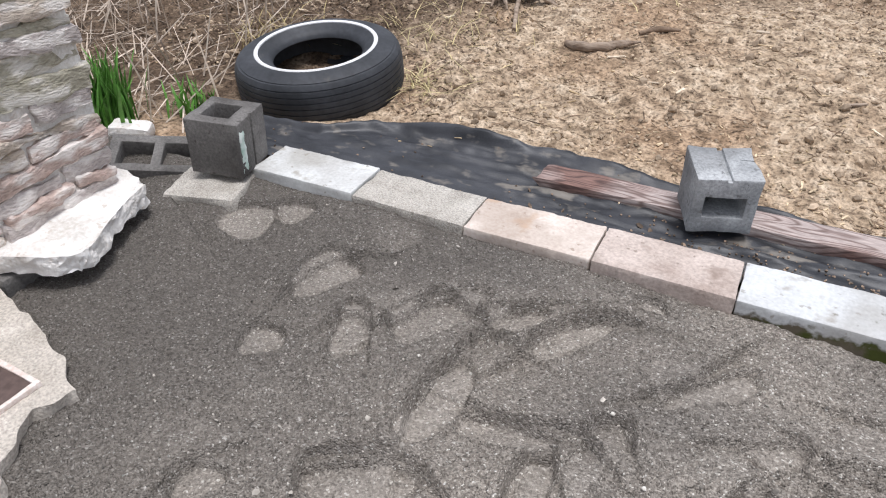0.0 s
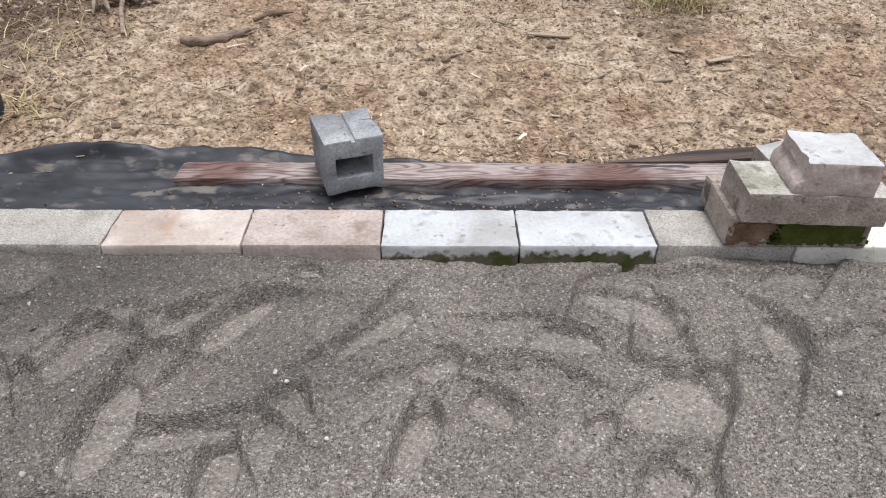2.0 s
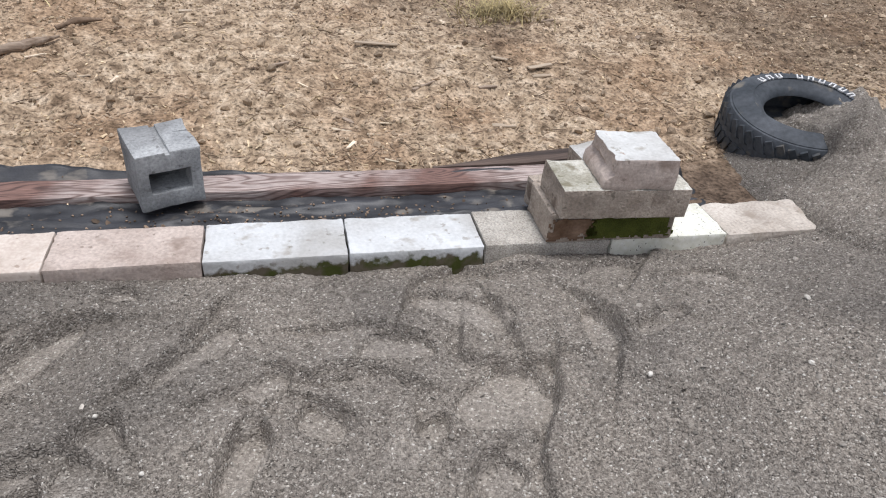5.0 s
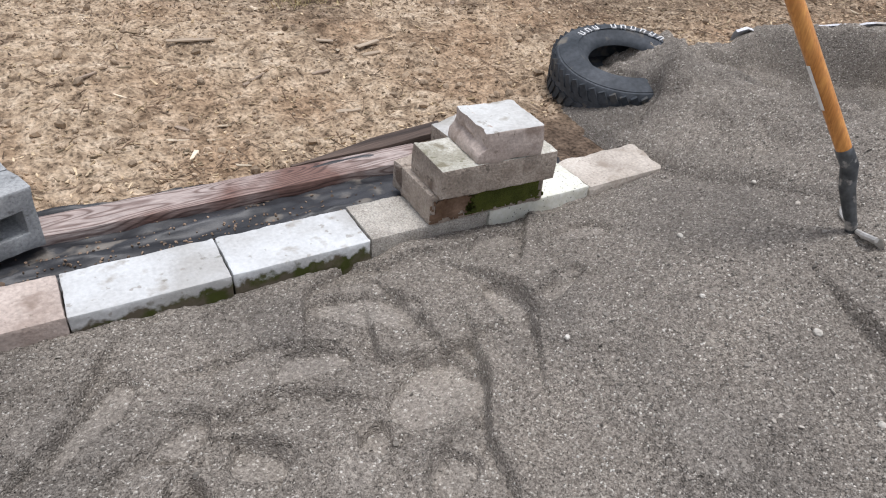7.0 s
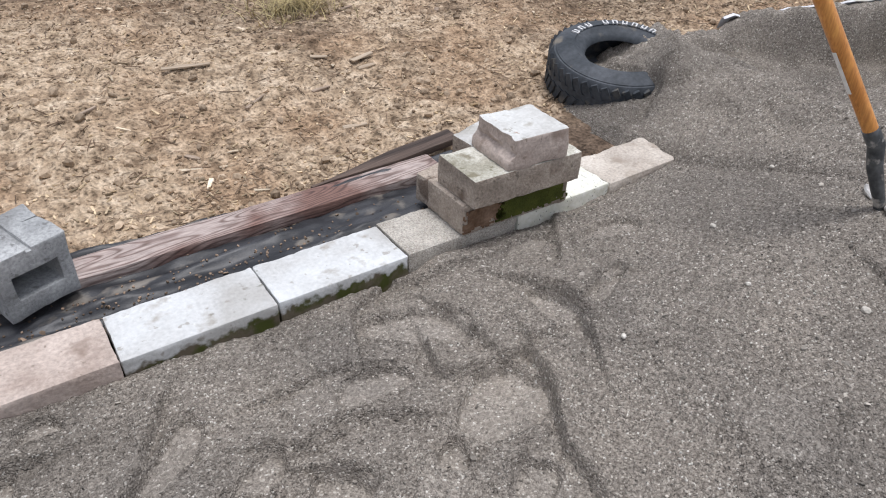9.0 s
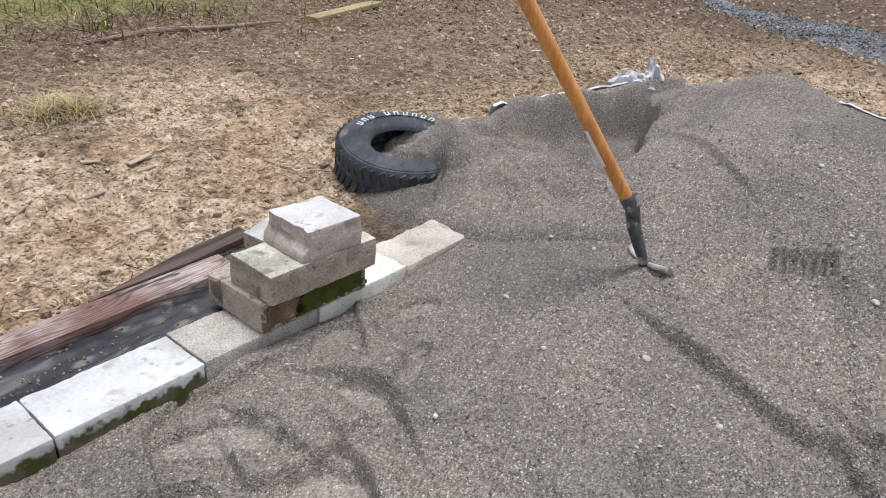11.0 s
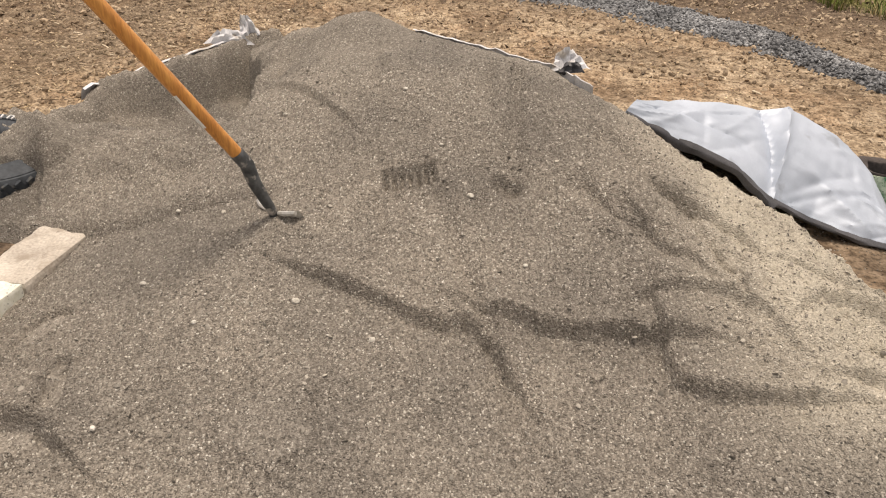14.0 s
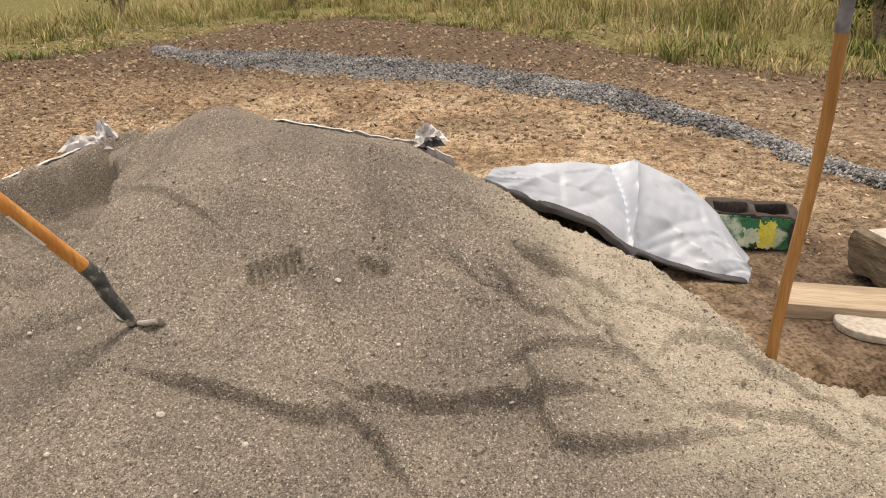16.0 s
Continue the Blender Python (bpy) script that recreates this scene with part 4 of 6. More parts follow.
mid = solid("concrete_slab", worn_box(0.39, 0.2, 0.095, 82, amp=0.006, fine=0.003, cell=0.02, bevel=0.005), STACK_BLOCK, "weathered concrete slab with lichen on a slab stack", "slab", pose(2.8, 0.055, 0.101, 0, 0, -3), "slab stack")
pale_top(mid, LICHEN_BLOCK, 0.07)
bm = worn_box(0.215, 0.2, 0.095, 83, amp=0.005, fine=0.003, cell=0.016, bevel=0.005)
for v in bm.verts:  # the broken groove along one side
    if v.co.x < -0.06:
        depth = math.exp(-(((v.co.z - 0.055 - 0.008 * noise.noise(v.co * 30)) / 0.018) ** 2))
        v.co.x += 0.03 * depth * min(1, (-0.06 - v.co.x) / 0.03)
        if v.co.z > 0.07:
            v.co.x += 0.022 + 0.012 * noise.noise(Vector((v.co.y * 25, 3, 1)))
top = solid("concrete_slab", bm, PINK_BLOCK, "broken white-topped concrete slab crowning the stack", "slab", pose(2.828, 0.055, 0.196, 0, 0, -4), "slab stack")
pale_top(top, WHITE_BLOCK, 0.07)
bm = cells([0, 0.03, 0.13, 0.16], [0, 0.03, 0.08, 0.11], lambda i, j: not (i == 1 and j == 1), 0, 0.1)
bmesh.ops.translate(bm, verts=bm.verts[:], vec=(-0.08, 0, -0.055))
rounded(bm, 0.006, 2, 0.008, 88)
for v in bm.verts:
    v.co = Vector((v.co.x, v.co.z, v.co.y))
bmesh.ops.reverse_faces(bm, faces=bm.faces[:])
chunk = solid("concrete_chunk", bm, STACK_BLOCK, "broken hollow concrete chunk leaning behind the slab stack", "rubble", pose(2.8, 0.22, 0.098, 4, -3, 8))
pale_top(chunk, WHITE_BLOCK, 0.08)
solid("rubble_piece", worn_box(0.2, 0.1, 0.1, 89, amp=0.01, bevel=0.01), STACK_BLOCK, "rough concrete piece wedged behind the slab stack", "rubble", pose(2.72, 0.27, -0.03, 0, 0, 8))

# ---- half blocks ----
S = 0.19
bm = cells([0, 0.036, 0.088, 0.102, 0.154, S], [0, 0.055, 0.125, S - 0.009, S], lambda i, j: not (1 <= i <= 3 and j == 1) and not (i == 2 and j == 3), 0, 0.12)
bm2 = cells([0, 0.088, 0.102, S], [0, S - 0.009, S], lambda i, j: not (i == 1 and j == 1), 0.118, S, bm)
bmesh.ops.translate(bm, verts=bm.verts[:], vec=(-S / 2, 0, -S / 2))
rounded(bm, 0.008, 1, 0.006, 91)
for v in bm.verts:  # the opening faces the row
    v.co = Vector((v.co.x, v.co.z, v.co.y))
bmesh.ops.reverse_faces(bm, faces=bm.faces[:])
for v in bm.verts:
    v.co.y = -0.095 + (v.co.y + S / 2)
solid("half_block", bm, CONCRETE, "grey grooved half cinder block tilted on a plank", "block", pose(1.468, 0.44, -0.018, 4, -1, 20))
bm = cells([0, 0.035, 0.14, S - 0.008, S], [0, 0.045, 0.09, 0.102, 0.145, S], lambda i, j: not (i == 1 and 1 <= j <= 3) and not (i == 3 and j == 2), 0, S + 0.005)
bmesh.ops.translate(bm, verts=bm.verts[:], vec=(-S / 2, -S / 2, 0))
rounded(bm, 0.006, 1, 0.003, 92)
half = thing("half_block", "dark grey hollow half block with a white-green paint streak", "block", pose(-0.085, 0.0, 0.0, 0, 1, 12))
part("block_body", bm, CONCRETE_DARK, half)
part("paint_streak", worn_box(0.006, 0.03, 0.16, 93, amp=0.006, bevel=0.002, cell=0.012, scale=40), shade("white_green_paint", (0.4, 0.55, 0.48), (0.72, 0.76, 0.72), 70, 30, bump=0.3), half, "white and green paint streak", pose(0.094, -0.072, 0.015))
bm = cells([0, 0.035, 0.15, 0.185, 0.3, 0.34], [0, 0.035, 0.15, S], lambda i, j: not (i in (1, 3) and j == 1), 0, 0.15)
bmesh.ops.translate(bm, verts=bm.verts[:], vec=(-0.17, -S / 2, 0))
rounded(bm, 0.006, 1, 0.004, 94)
solid("hollow_block", bm, CONCRETE_DARK, "dark damp hollow cinder block lying in the dirt", "block", pose(-0.39, -0.045, -0.14, 14, 6, 34))

# ---- fabric, planks ----
fxs, fys = np.arange(-0.32, 3.3, 0.016), np.linspace(0, 1, 44)
gx, gv = np.meshgrid(fxs, fys)
back = np.interp(gx, [-0.32, 0.0, 0.13, 0.27, 0.58, 0.8, 1.13, 1.3, 1.6, 1.9, 2.2, 3.3], [0.4, 0.43, 0.54, 0.6, 0.625, 0.65, 0.63, 0.605, 0.57, 0.55, 0.515, 0.5]) + np.array([noise.noise(Vector((x * 4, 0, 2))) for x in gx.ravel()]).reshape(gx.shape) * 0.02
gyy = 0.19 + gv * (back - 0.19)
gz = -0.068 + 0.012 * gv + (0.014 - np.abs(rumple(gx * 0.16, gyy + 0.03 * np.sin(gx * 4), 12.0, 0.032, 12.0))) + rumple(gx * 0.5, gyy, 34.0, 0.007, 13.0) + 0.03 * step(0.86, 1.0, gv)
gz = gz + 0.022 * np.exp(-(((gyy - 0.56 - 0.05 * np.sin(gx * 3)) / 0.025) ** 2)) * (1 - step(0.7, 1.0, gx)) * step(0.2, 0.45, gx)
for fy, fx0, fx1, tall in ((0.5, 0.1, 1.0, 0.022), (0.42, 0.3, 1.5, 0.016), (0.34, 0.7, 2.3, 0.018), (0.27, 1.0, 2.9, 0.014), (0.58, 0.35, 1.0, 0.02)):
    gz = gz + tall * np.exp(-np.abs(gyy - fy - 0.03 * np.sin(gx * 3.1 + fy * 20)) / 0.012) * step(fx0, fx0 + 0.2, gx) * (1 - step(fx1 - 0.2, fx1, gx))
gz = gz + 0.02 * np.exp(-(((gx - 0.12) / 0.1) ** 2 + ((gyy - 0.35) / 0.08) ** 2))
k = np.arange(gx.size).reshape(gx.shape)
faces = np.stack([k[:-1, :-1], k[:-1, 1:], k[1:, 1:], k[1:, :-1]], -1).reshape(-1, 4)
me = from_lists("weed_fabric", np.stack([gx, gyy, gz], -1).reshape(-1, 3).tolist(), faces.tolist(), FABRIC, True)
fab = tagged(new("weed_fabric", me), "wrinkled black weed fabric strip behind the block row", "fabric")
thick = fab.modifiers.new("thickness", "SOLIDIFY")
thick.thickness = 0.003


def plank(length, width, thick, seed, split=0.0):
    bm = worn_box(length, width, thick, seed, amp=0.0025, bevel=0.004, cell=0.04, scale=6)
    for v in bm.verts:
        if v.co.x < -length / 2 + 0.04:
            v.co.x += 0.05 * noise.noise(Vector((v.co.y * 60, v.co.z * 50, seed)))
        v.co.y -= split * max(0, v.co.x / length + 0.5) * (v.co.y > 0) * width
    return bm


solid("plank", plank(1.91, 0.112, 0.042, 101), PLANK_WOOD, "weathered red-brown plank lying on black fabric", "plank", pose(1.852, 0.474, -0.058, 1.5, 0, 0.2))
bm = worn_box(0.62, 0.075, 0.03, 102, amp=0.004, bevel=0.004, cell=0.04, scale=8)
for v in bm.verts:
    k2 = min(1.0, max(0.12, (v.co.x + 0.31) / 0.35))
    v.co.y *= k2
solid("plank", bm, DARK_PLANK_WOOD, "dark rotten pointed board behind the longer plank", "plank", pose(2.66, 0.57, -0.035, 3, -2, 5))

# ---- tyres ----
def tyre(label, m, rubber, outer, inner, width, ribs, ring=None, groove=0.004):
    """A bare tyre lying on its side, open underneath, with grooves round its tread."""
    ob = thing("tyre", label, "tyre", m)
    w, prof = width, []
    crown = lambda z: outer - 0.012 * (abs(z - w / 2) / (w / 2)) ** 2 - 0.05 * (abs(z - w / 2) / (w / 2)) ** 6
    prof += [(inner, 0.03), (inner + 0.02, 0.01), (inner + 0.06, 0.002), (outer - 0.1, 0.0), (outer - 0.065, 0.004)]
    for k in range(ribs):
        z0, z1 = 0.02 + (w - 0.04) * k / ribs, 0.02 + (w - 0.04) * (k + 1) / ribs
        prof += [(crown(z0 + 0.001), z0 + 0.001), (crown((z0 + z1) / 2), (z0 + z1) / 2), (crown(z1 - 0.0045), z1 - 0.0045), (crown(z1) - groove, z1 - 0.0035), (crown(z1) - groove, z1 - 0.0005)]
    prof += [(outer - 0.065, w - 0.004), (outer - 0.1, w), (inner + 0.062, w - 0.002), (inner + 0.05, w - 0.008), (inner + 0.03, w - 0.022), (inner + 0.022, w - 0.024), (inner + 0.004, w - 0.04), (inner, w - 0.052), (inner + 0.012, w - 0.06), (outer - 0.06, w - 0.06), (outer - 0.04, w / 2), (outer - 0.06, 0.05), (inner + 0.012, 0.05)]
    bm = lathe(prof, 96)
    part("carcass", bm, rubber, ob)
    if ring:
        r0, r1 = ring
        bm = lathe([(r0, w - 0.006), (r1, w - 0.006), (r1, w - 0.0005), (r1 - 0.004, w + 0.0035), (r0 + 0.004, w + 0.003), (r0, w)], 96)
        part("white_band", bm, WHITEWALL, ob, "white sidewall band")
    return ob


tilt = pose(-0.285, 0.86, -0.11, 0, 0, 0) @ Matrix.Rotation(radians(6), 4, Vector((1, -0.35, 0)))
tyre("black whitewall tyre lying on bare soil", tilt, RUBBER, 0.368, 0.195, 0.24, 8, (0.252, 0.27))
tilt2 = pose(3.885, 0.66, -0.04, 0, 0, 0) @ Matrix.Rotation(radians(10), 4, Vector((0.9, -0.5, 0)))
old = tyre("dusty tyre half buried in the sand heap", tilt2, RUBBER_DUSTY, 0.305, 0.15, 0.21, 5)
bm = bmesh.new()
for k in range(44):  # tread lugs
    a = 2 * math.pi * k / 44
    for z in (0.06, 0.145):
        geo = bmesh.ops.create_cube(bm, size=1.0)["verts"]
        bmesh.ops.transform(bm, verts=geo, matrix=Matrix.Rotation(a + (z > 0.1) * 0.07, 4, "Z") @ Matrix.Translation((0.301, 0, z)) @ Matrix.Rotation(0.5 if z > 0.1 else -0.5, 4, "X") @ Matrix.Diagonal((0.014, 0.026, 0.07, 1)))
part("tread", bm, RUBBER_DUSTY, old)
for k in range(10):  # white raised marks on the sidewall, two strokes and a bar each
    if k == 3:
        continue
    a = radians(112 - k * 11.5)
    bm = bmesh.new()
    for ox, oy, sx, sy in ((0, -0.009, 0.03, 0.0055), (0, 0.009, 0.03, 0.0055), (0.0125 if k % 2 else -0.0125, 0, 0.0055, 0.018)):
        geo = bmesh.ops.create_cube(bm, size=1.0)["verts"]
        bmesh.ops.transform(bm, verts=geo, matrix=Matrix.Rotation(a, 4, "Z") @ Matrix.Translation((0.22 + ox, oy, 0.2105)) @ Matrix.Diagonal((sx, sy, 0.006, 1)))
    part("white_mark", bm, WHITEWALL, old, "white raised sidewall mark")

# ---- shovel ----
up = (Vector((3.277, -0.606, 0.593)) - Vector((3.359, -0.682, 0.426))).normalized()
foot = Vector((3.348, -0.68, 0.428))
shovel = thing("shovel", "long wooden shovel stuck in the sand heap", "shovel", Matrix.Translation((3.36, -0.79, 0.2)))
local = lambda p: Vector(p) - Vector((3.36, -0.79, 0.2))
pts = [foot + up * d for d in (-0.03, 0.02, 0.3, 0.7, 1.1, 1.16)]
part("handle", rod([local(p) for p in pts], [0.0185, 0.019, 0.0195, 0.0195, 0.0195, 0.015], 16), HANDLE_WOOD, shovel, "orange varnished wooden handle")
sock = [foot + up * 0.0, foot - up * 0.05, Vector((3.384, -0.708, 0.325)), Vector((3.4, -0.728, 0.265)), Vector((3.418, -0.74, 0.22)), Vector((3.44, -0.748, 0.15))]
part("socket", rod([local(p) for p in sock], [0.0215, 0.0215, 0.02, 0.017, 0.015, 0.01], 14), STEEL, shovel, "dark steel socket flecked with white paint")
wide = Vector((-0.089, -0.172, -0.008))
wide = (wide - up * wide.dot(up)).normalized()
BLADE = Matrix.Translation(local((3.428, -0.738, 0.213))) @ Matrix((wide, wide.cross(up) * -1, up)).transposed().to_4x4()
blade = bmesh.new()
grid = []
for i in range(9):
    row = []
    for j in range(7):
        u, v = i / 8 - 0.5, j / 6
        row.append(blade.verts.new((u * 0.2 * (1 - 0.3 * v), 0.03 * (abs(u) * 2) ** 2, -v * 0.24 + 0.0)))
    grid.append(row)
for i in range(8):
    for j in range(6):
        blade.faces.new([grid[i][j], grid[i + 1][j], grid[i + 1][j + 1], grid[i][j + 1]])
bmesh.ops.solidify(blade, geom=blade.faces[:], thickness=0.003)
part("blade", blade, BRIGHT_STEEL, shovel, "scratched steel blade sunk in sand", BLADE)
for side in (-1, 1):  # rolled foot rests
    part("foot_rest", rod([(side * 0.03, 0.0, 0), (side * 0.065, 0.004, 0.004), (side * 0.098, 0.018, 0.0)], [0.0065, 0.0085, 0.0075], 8), BRIGHT_STEEL, shovel, "", BLADE)
lab = bmesh.new()
for k in range(7):
    a = radians(-22 + 44 * k / 6)
    for z in (0.0, 0.12):
        lab.verts.new((0.0204 * math.cos(a), 0.0204 * math.sin(a), z))
lab.verts.ensure_lookup_table()
for k in range(6):
    lab.faces.new([lab.verts[2 * k], lab.verts[2 * k + 2], lab.verts[2 * k + 3], lab.verts[2 * k + 1]])
face_x = Vector((-0.93, 0.36, 0))
face_x = (face_x - up * face_x.dot(up)).normalized()
part("sticker", lab, STICKER, shovel, "worn white sticker", Matrix.Translation(local(foot + up * 0.12)) @ Matrix((face_x, up.cross(face_x), up)).transposed().to_4x4())

# ---- the upright tool handle at the edge of the heap ----
a, b = Vector((3.45, -2.63, -0.05)), Vector((3.431, -2.656, 1.015))
pole = thing("tool_handle", "brown wooden tool handle standing in the sand", "tool handle", Matrix.Translation(a))
d = b - a
part("handle", rod([d * k + Vector((0.008 * math.sin(k * 7), 0.006 * math.sin(k * 5 + 1), 0)) for k in (0, 0.15, 0.3, 0.45, 0.6, 0.75, 0.9, 0.96)], [0.017, 0.0175, 0.0165, 0.017, 0.016, 0.0165, 0.0165, 0.0165], 14), BROWN_HANDLE_WOOD, pole)
part("ferrule", rod([d * 0.955, d * 1.0, d * 1.06], [0.018, 0.018, 0.016], 14), shade("grey_ferrule", (0.14, 0.14, 0.16), (0.25, 0.25, 0.28), 60, 20, rough=0.5, metal=0.4), pole, "grey metal ferrule")

# ---- finding the surface under a point ----
from mathutils.bvhtree import BVHTree


def tree_of(me):
    return BVHTree.FromPolygons([v.co.copy() for v in me.vertices], [tuple(p.vertices) for p in me.polygons])


SAND_TREE, GROUND_TREE = tree_of(sand.data), tree_of(ground.data)


def top_of(x, y, sand_too=True):
    z = -9.0
    for tree in (GROUND_TREE, SAND_TREE) if sand_too else (GROUND_TREE,):
        hit = tree.ray_cast(Vector((x, y, 3)), Vector((0, 0, -1)))
        if hit[0] is not None:
            z = max(z, hit[0].z)
    return z


# ---- stone pier, its ledge and the slab beside it ----
pier = thing("stone_pier", "fieldstone pier with pale smeared mortar joints", "pier", pose(-0.27, -0.33, 0.0))
part("mortar_core", worn_box(0.5, 1.0, 1.7, 120, amp=0.008, bevel=0.02, cell=0.08, scale=6), MORTAR, pier, "", pose(-0.248, -0.498, 0.02))
rng = random.Random(5)
z, course = 0.03, 0
while z < 1.3:
    h = rng.uniform(0.028, 0.075)
    y = 0.006
    while y > -0.95:
        w = rng.uniform(0.16, 0.5)
        if y - w < -1.0:
            break
        hh = h * rng.uniform(0.95, 1.3)
        bm = worn_box(0.07, w - 0.016, hh - 0.009, rng.uniform(0, 90), amp=0.017, bevel=0.008, cell=0.02, scale=10, fine=0.01)
        st = part("stone", bm, STONES[rng.choice((0, 0, 1, 1, 2, 3, 3))], pier, "", pose(-0.02 + rng.uniform(-0.01, 0.014), y - w / 2, z, rng.uniform(-9, 4), rng.uniform(-4, 4), rng.uniform(-3, 3)))
        y -= w
    z += h
# the pale ledge under the pier
bm = bmesh.new()
outline = [(-0.4, -0.27), (-0.21, -0.28), (-0.155, -0.32), (-0.13, -0.42), (-0.085, -0.53), (-0.035, -0.63), (-0.03, -0.69), (-0.1, -0.735), (-0.22, -0.79), (-0.4, -0.82)]
vs = [bm.verts.new((x, y, 0.05)) for x, y in outline]
face = bm.faces.new(vs[::-1])
ext = bmesh.ops.extrude_face_region(bm, geom=[face])
bmesh.ops.translate(bm, verts=[g for g in ext["geom"] if isinstance(g, bmesh.types.BMVert)], vec=(0, 0, -0.06))
bm.normal_update()
bmesh.ops.recalc_face_normals(bm, faces=bm.faces[:])
bmesh.ops.triangulate(bm, faces=bm.faces[:])
bmesh.ops.subdivide_edges(bm, edges=bm.edges[:], cuts=5, use_grid_fill=True)
roughen(bm, 0.02, 17, 31, 0.008)
solid("broken_ledge", bm, WHITE_LEDGE, "white broken concrete ledge under the stone pier", "ledge", pose(0, 0, 0.006))
solid("support_block", worn_box(0.2, 0.5, 0.12, 33, amp=0.01), CONCRETE_DARK, "dark damp block under the broken ledge", "block", pose(-0.3, -0.56, -0.13))
solid("white_stone", worn_box(0.16, 0.1, 0.07, 34, amp=0.014, bevel=0.02), WHITE_LEDGE, "pale angular stone beside the hollow block", "stone", pose(-0.66, 0.08, -0.075, 0, 8, 30))
bm = bmesh.new()
outline = [(-1.2, -0.8), (-0.21, -0.82), (-0.05, -0.86), (0.06, -0.9), (0.16, -0.935), (0.22, -0.97), (0.285, -1.0), (0.27, -1.05), (0.25, -1.09), (0.26, -1.13), (0.29, -1.17), (0.31, -1.22), (0.37, -1.26), (0.42, -1.4), (0.3, -1.6), (-0.2, -1.9), (-1.2, -1.9)]
vs = [bm.verts.new((x, y, -0.028)) for x, y in outline]
face = bm.faces.new(vs[::-1])
ext = bmesh.ops.extrude_face_region(bm, geom=[face])
bmesh.ops.translate(bm, verts=[g for g in ext["geom"] if isinstance(g, bmesh.types.BMVert)], vec=(0, 0, -0.09))
bmesh.ops.recalc_face_normals(bm, faces=bm.faces[:])
bmesh.ops.triangulate(bm, faces=bm.faces[:])
bmesh.ops.subdivide_edges(bm, edges=bm.edges[:], cuts=5, use_grid_fill=True)
for v in bm.verts:
    n = noise.noise(v.co * 22) * 0.014
    v.co += Vector((n, noise.noise(v.co * 19 + Vector((5, 0, 0))) * 0.014, n * 0.25))
solid("paving_slab", bm, SLAB_CONCRETE, "sandy concrete slab with a crumbled edge and inlaid tile", "slab")
tile = worn_box(0.3, 0.3, 0.012, 61, amp=0.001, bevel=0.003)
TILE = pose(0.202, -1.025, -0.028, 0, 0, -3) @ pose(-0.155, -0.155, 0)
solid("floor_tile", tile, BROWN_TILE, "dark brown tile with a pale pink border", "tile", TILE)
tile_ob = bpy.data.objects["floor_tile"]
for k, (x, y, r) in enumerate(((0, 0.152, 0), (0.152, 0, 90), (0, -0.152, 180), (-0.152, 0, 270))):
    part("border", worn_box(0.318, 0.014, 0.016, 62 + k, amp=0.002, bevel=0.003), TILE_EDGE, tile_ob, "pale pink border", pose(x, y, 0, 0, 0, r))

# ---- silver tarp ----
tarp = thing("silver_tarp", "crumpled silver tarp under and beside the sand heap", "tarp", pose(4.3, -2.5, 0))
FOOT = Vector((4.3, -2.5, 0))
LIP = [(4.17, -1.8, 0.37), (4.15, -2.0, 0.295), (4.13, -2.215, 0.21), (4.09, -2.34, 0.115), (4.1, -2.5, 0.04), (4.06, -2.67, 0.0), (4.06, -2.8, -0.025)]
RIDGE = [(4.28, -1.85, 0.385), (4.38, -2.0, 0.37), (4.46, -2.24, 0.345), (4.5, -2.465, 0.335), (4.47, -2.64, 0.25), (4.38, -2.77, 0.14), (4.16, -2.825, 0.0)]
BACK = [(4.8, -1.8, 0.1), (5.0, -1.95, 0.03), (5.1, -2.2, 0.0), (5.1, -2.5, -0.01), (4.9, -2.78, -0.02), (4.6, -2.92, -0.03), (4.3, -2.9, -0.03)]


def along(pts, s):
    """A point on the bent line through evenly keyed points, s from 0 to 1."""
    s *= len(pts) - 1
    i = min(int(s), len(pts) - 2)
    return Vector(pts[i]).lerp(Vector(pts[i + 1]), s - i)


crng = random.Random(77)
creases = []
for k in range(30):
    ang = crng.uniform(0, math.pi)
    creases.append((math.cos(ang), math.sin(ang), crng.uniform(0, 1), crng.uniform(0, 1.1), crng.uniform(0.12, 0.4), crng.choice((-1, 1)) * crng.uniform(0.004, 0.01), crng.uniform(0.008, 0.02)))
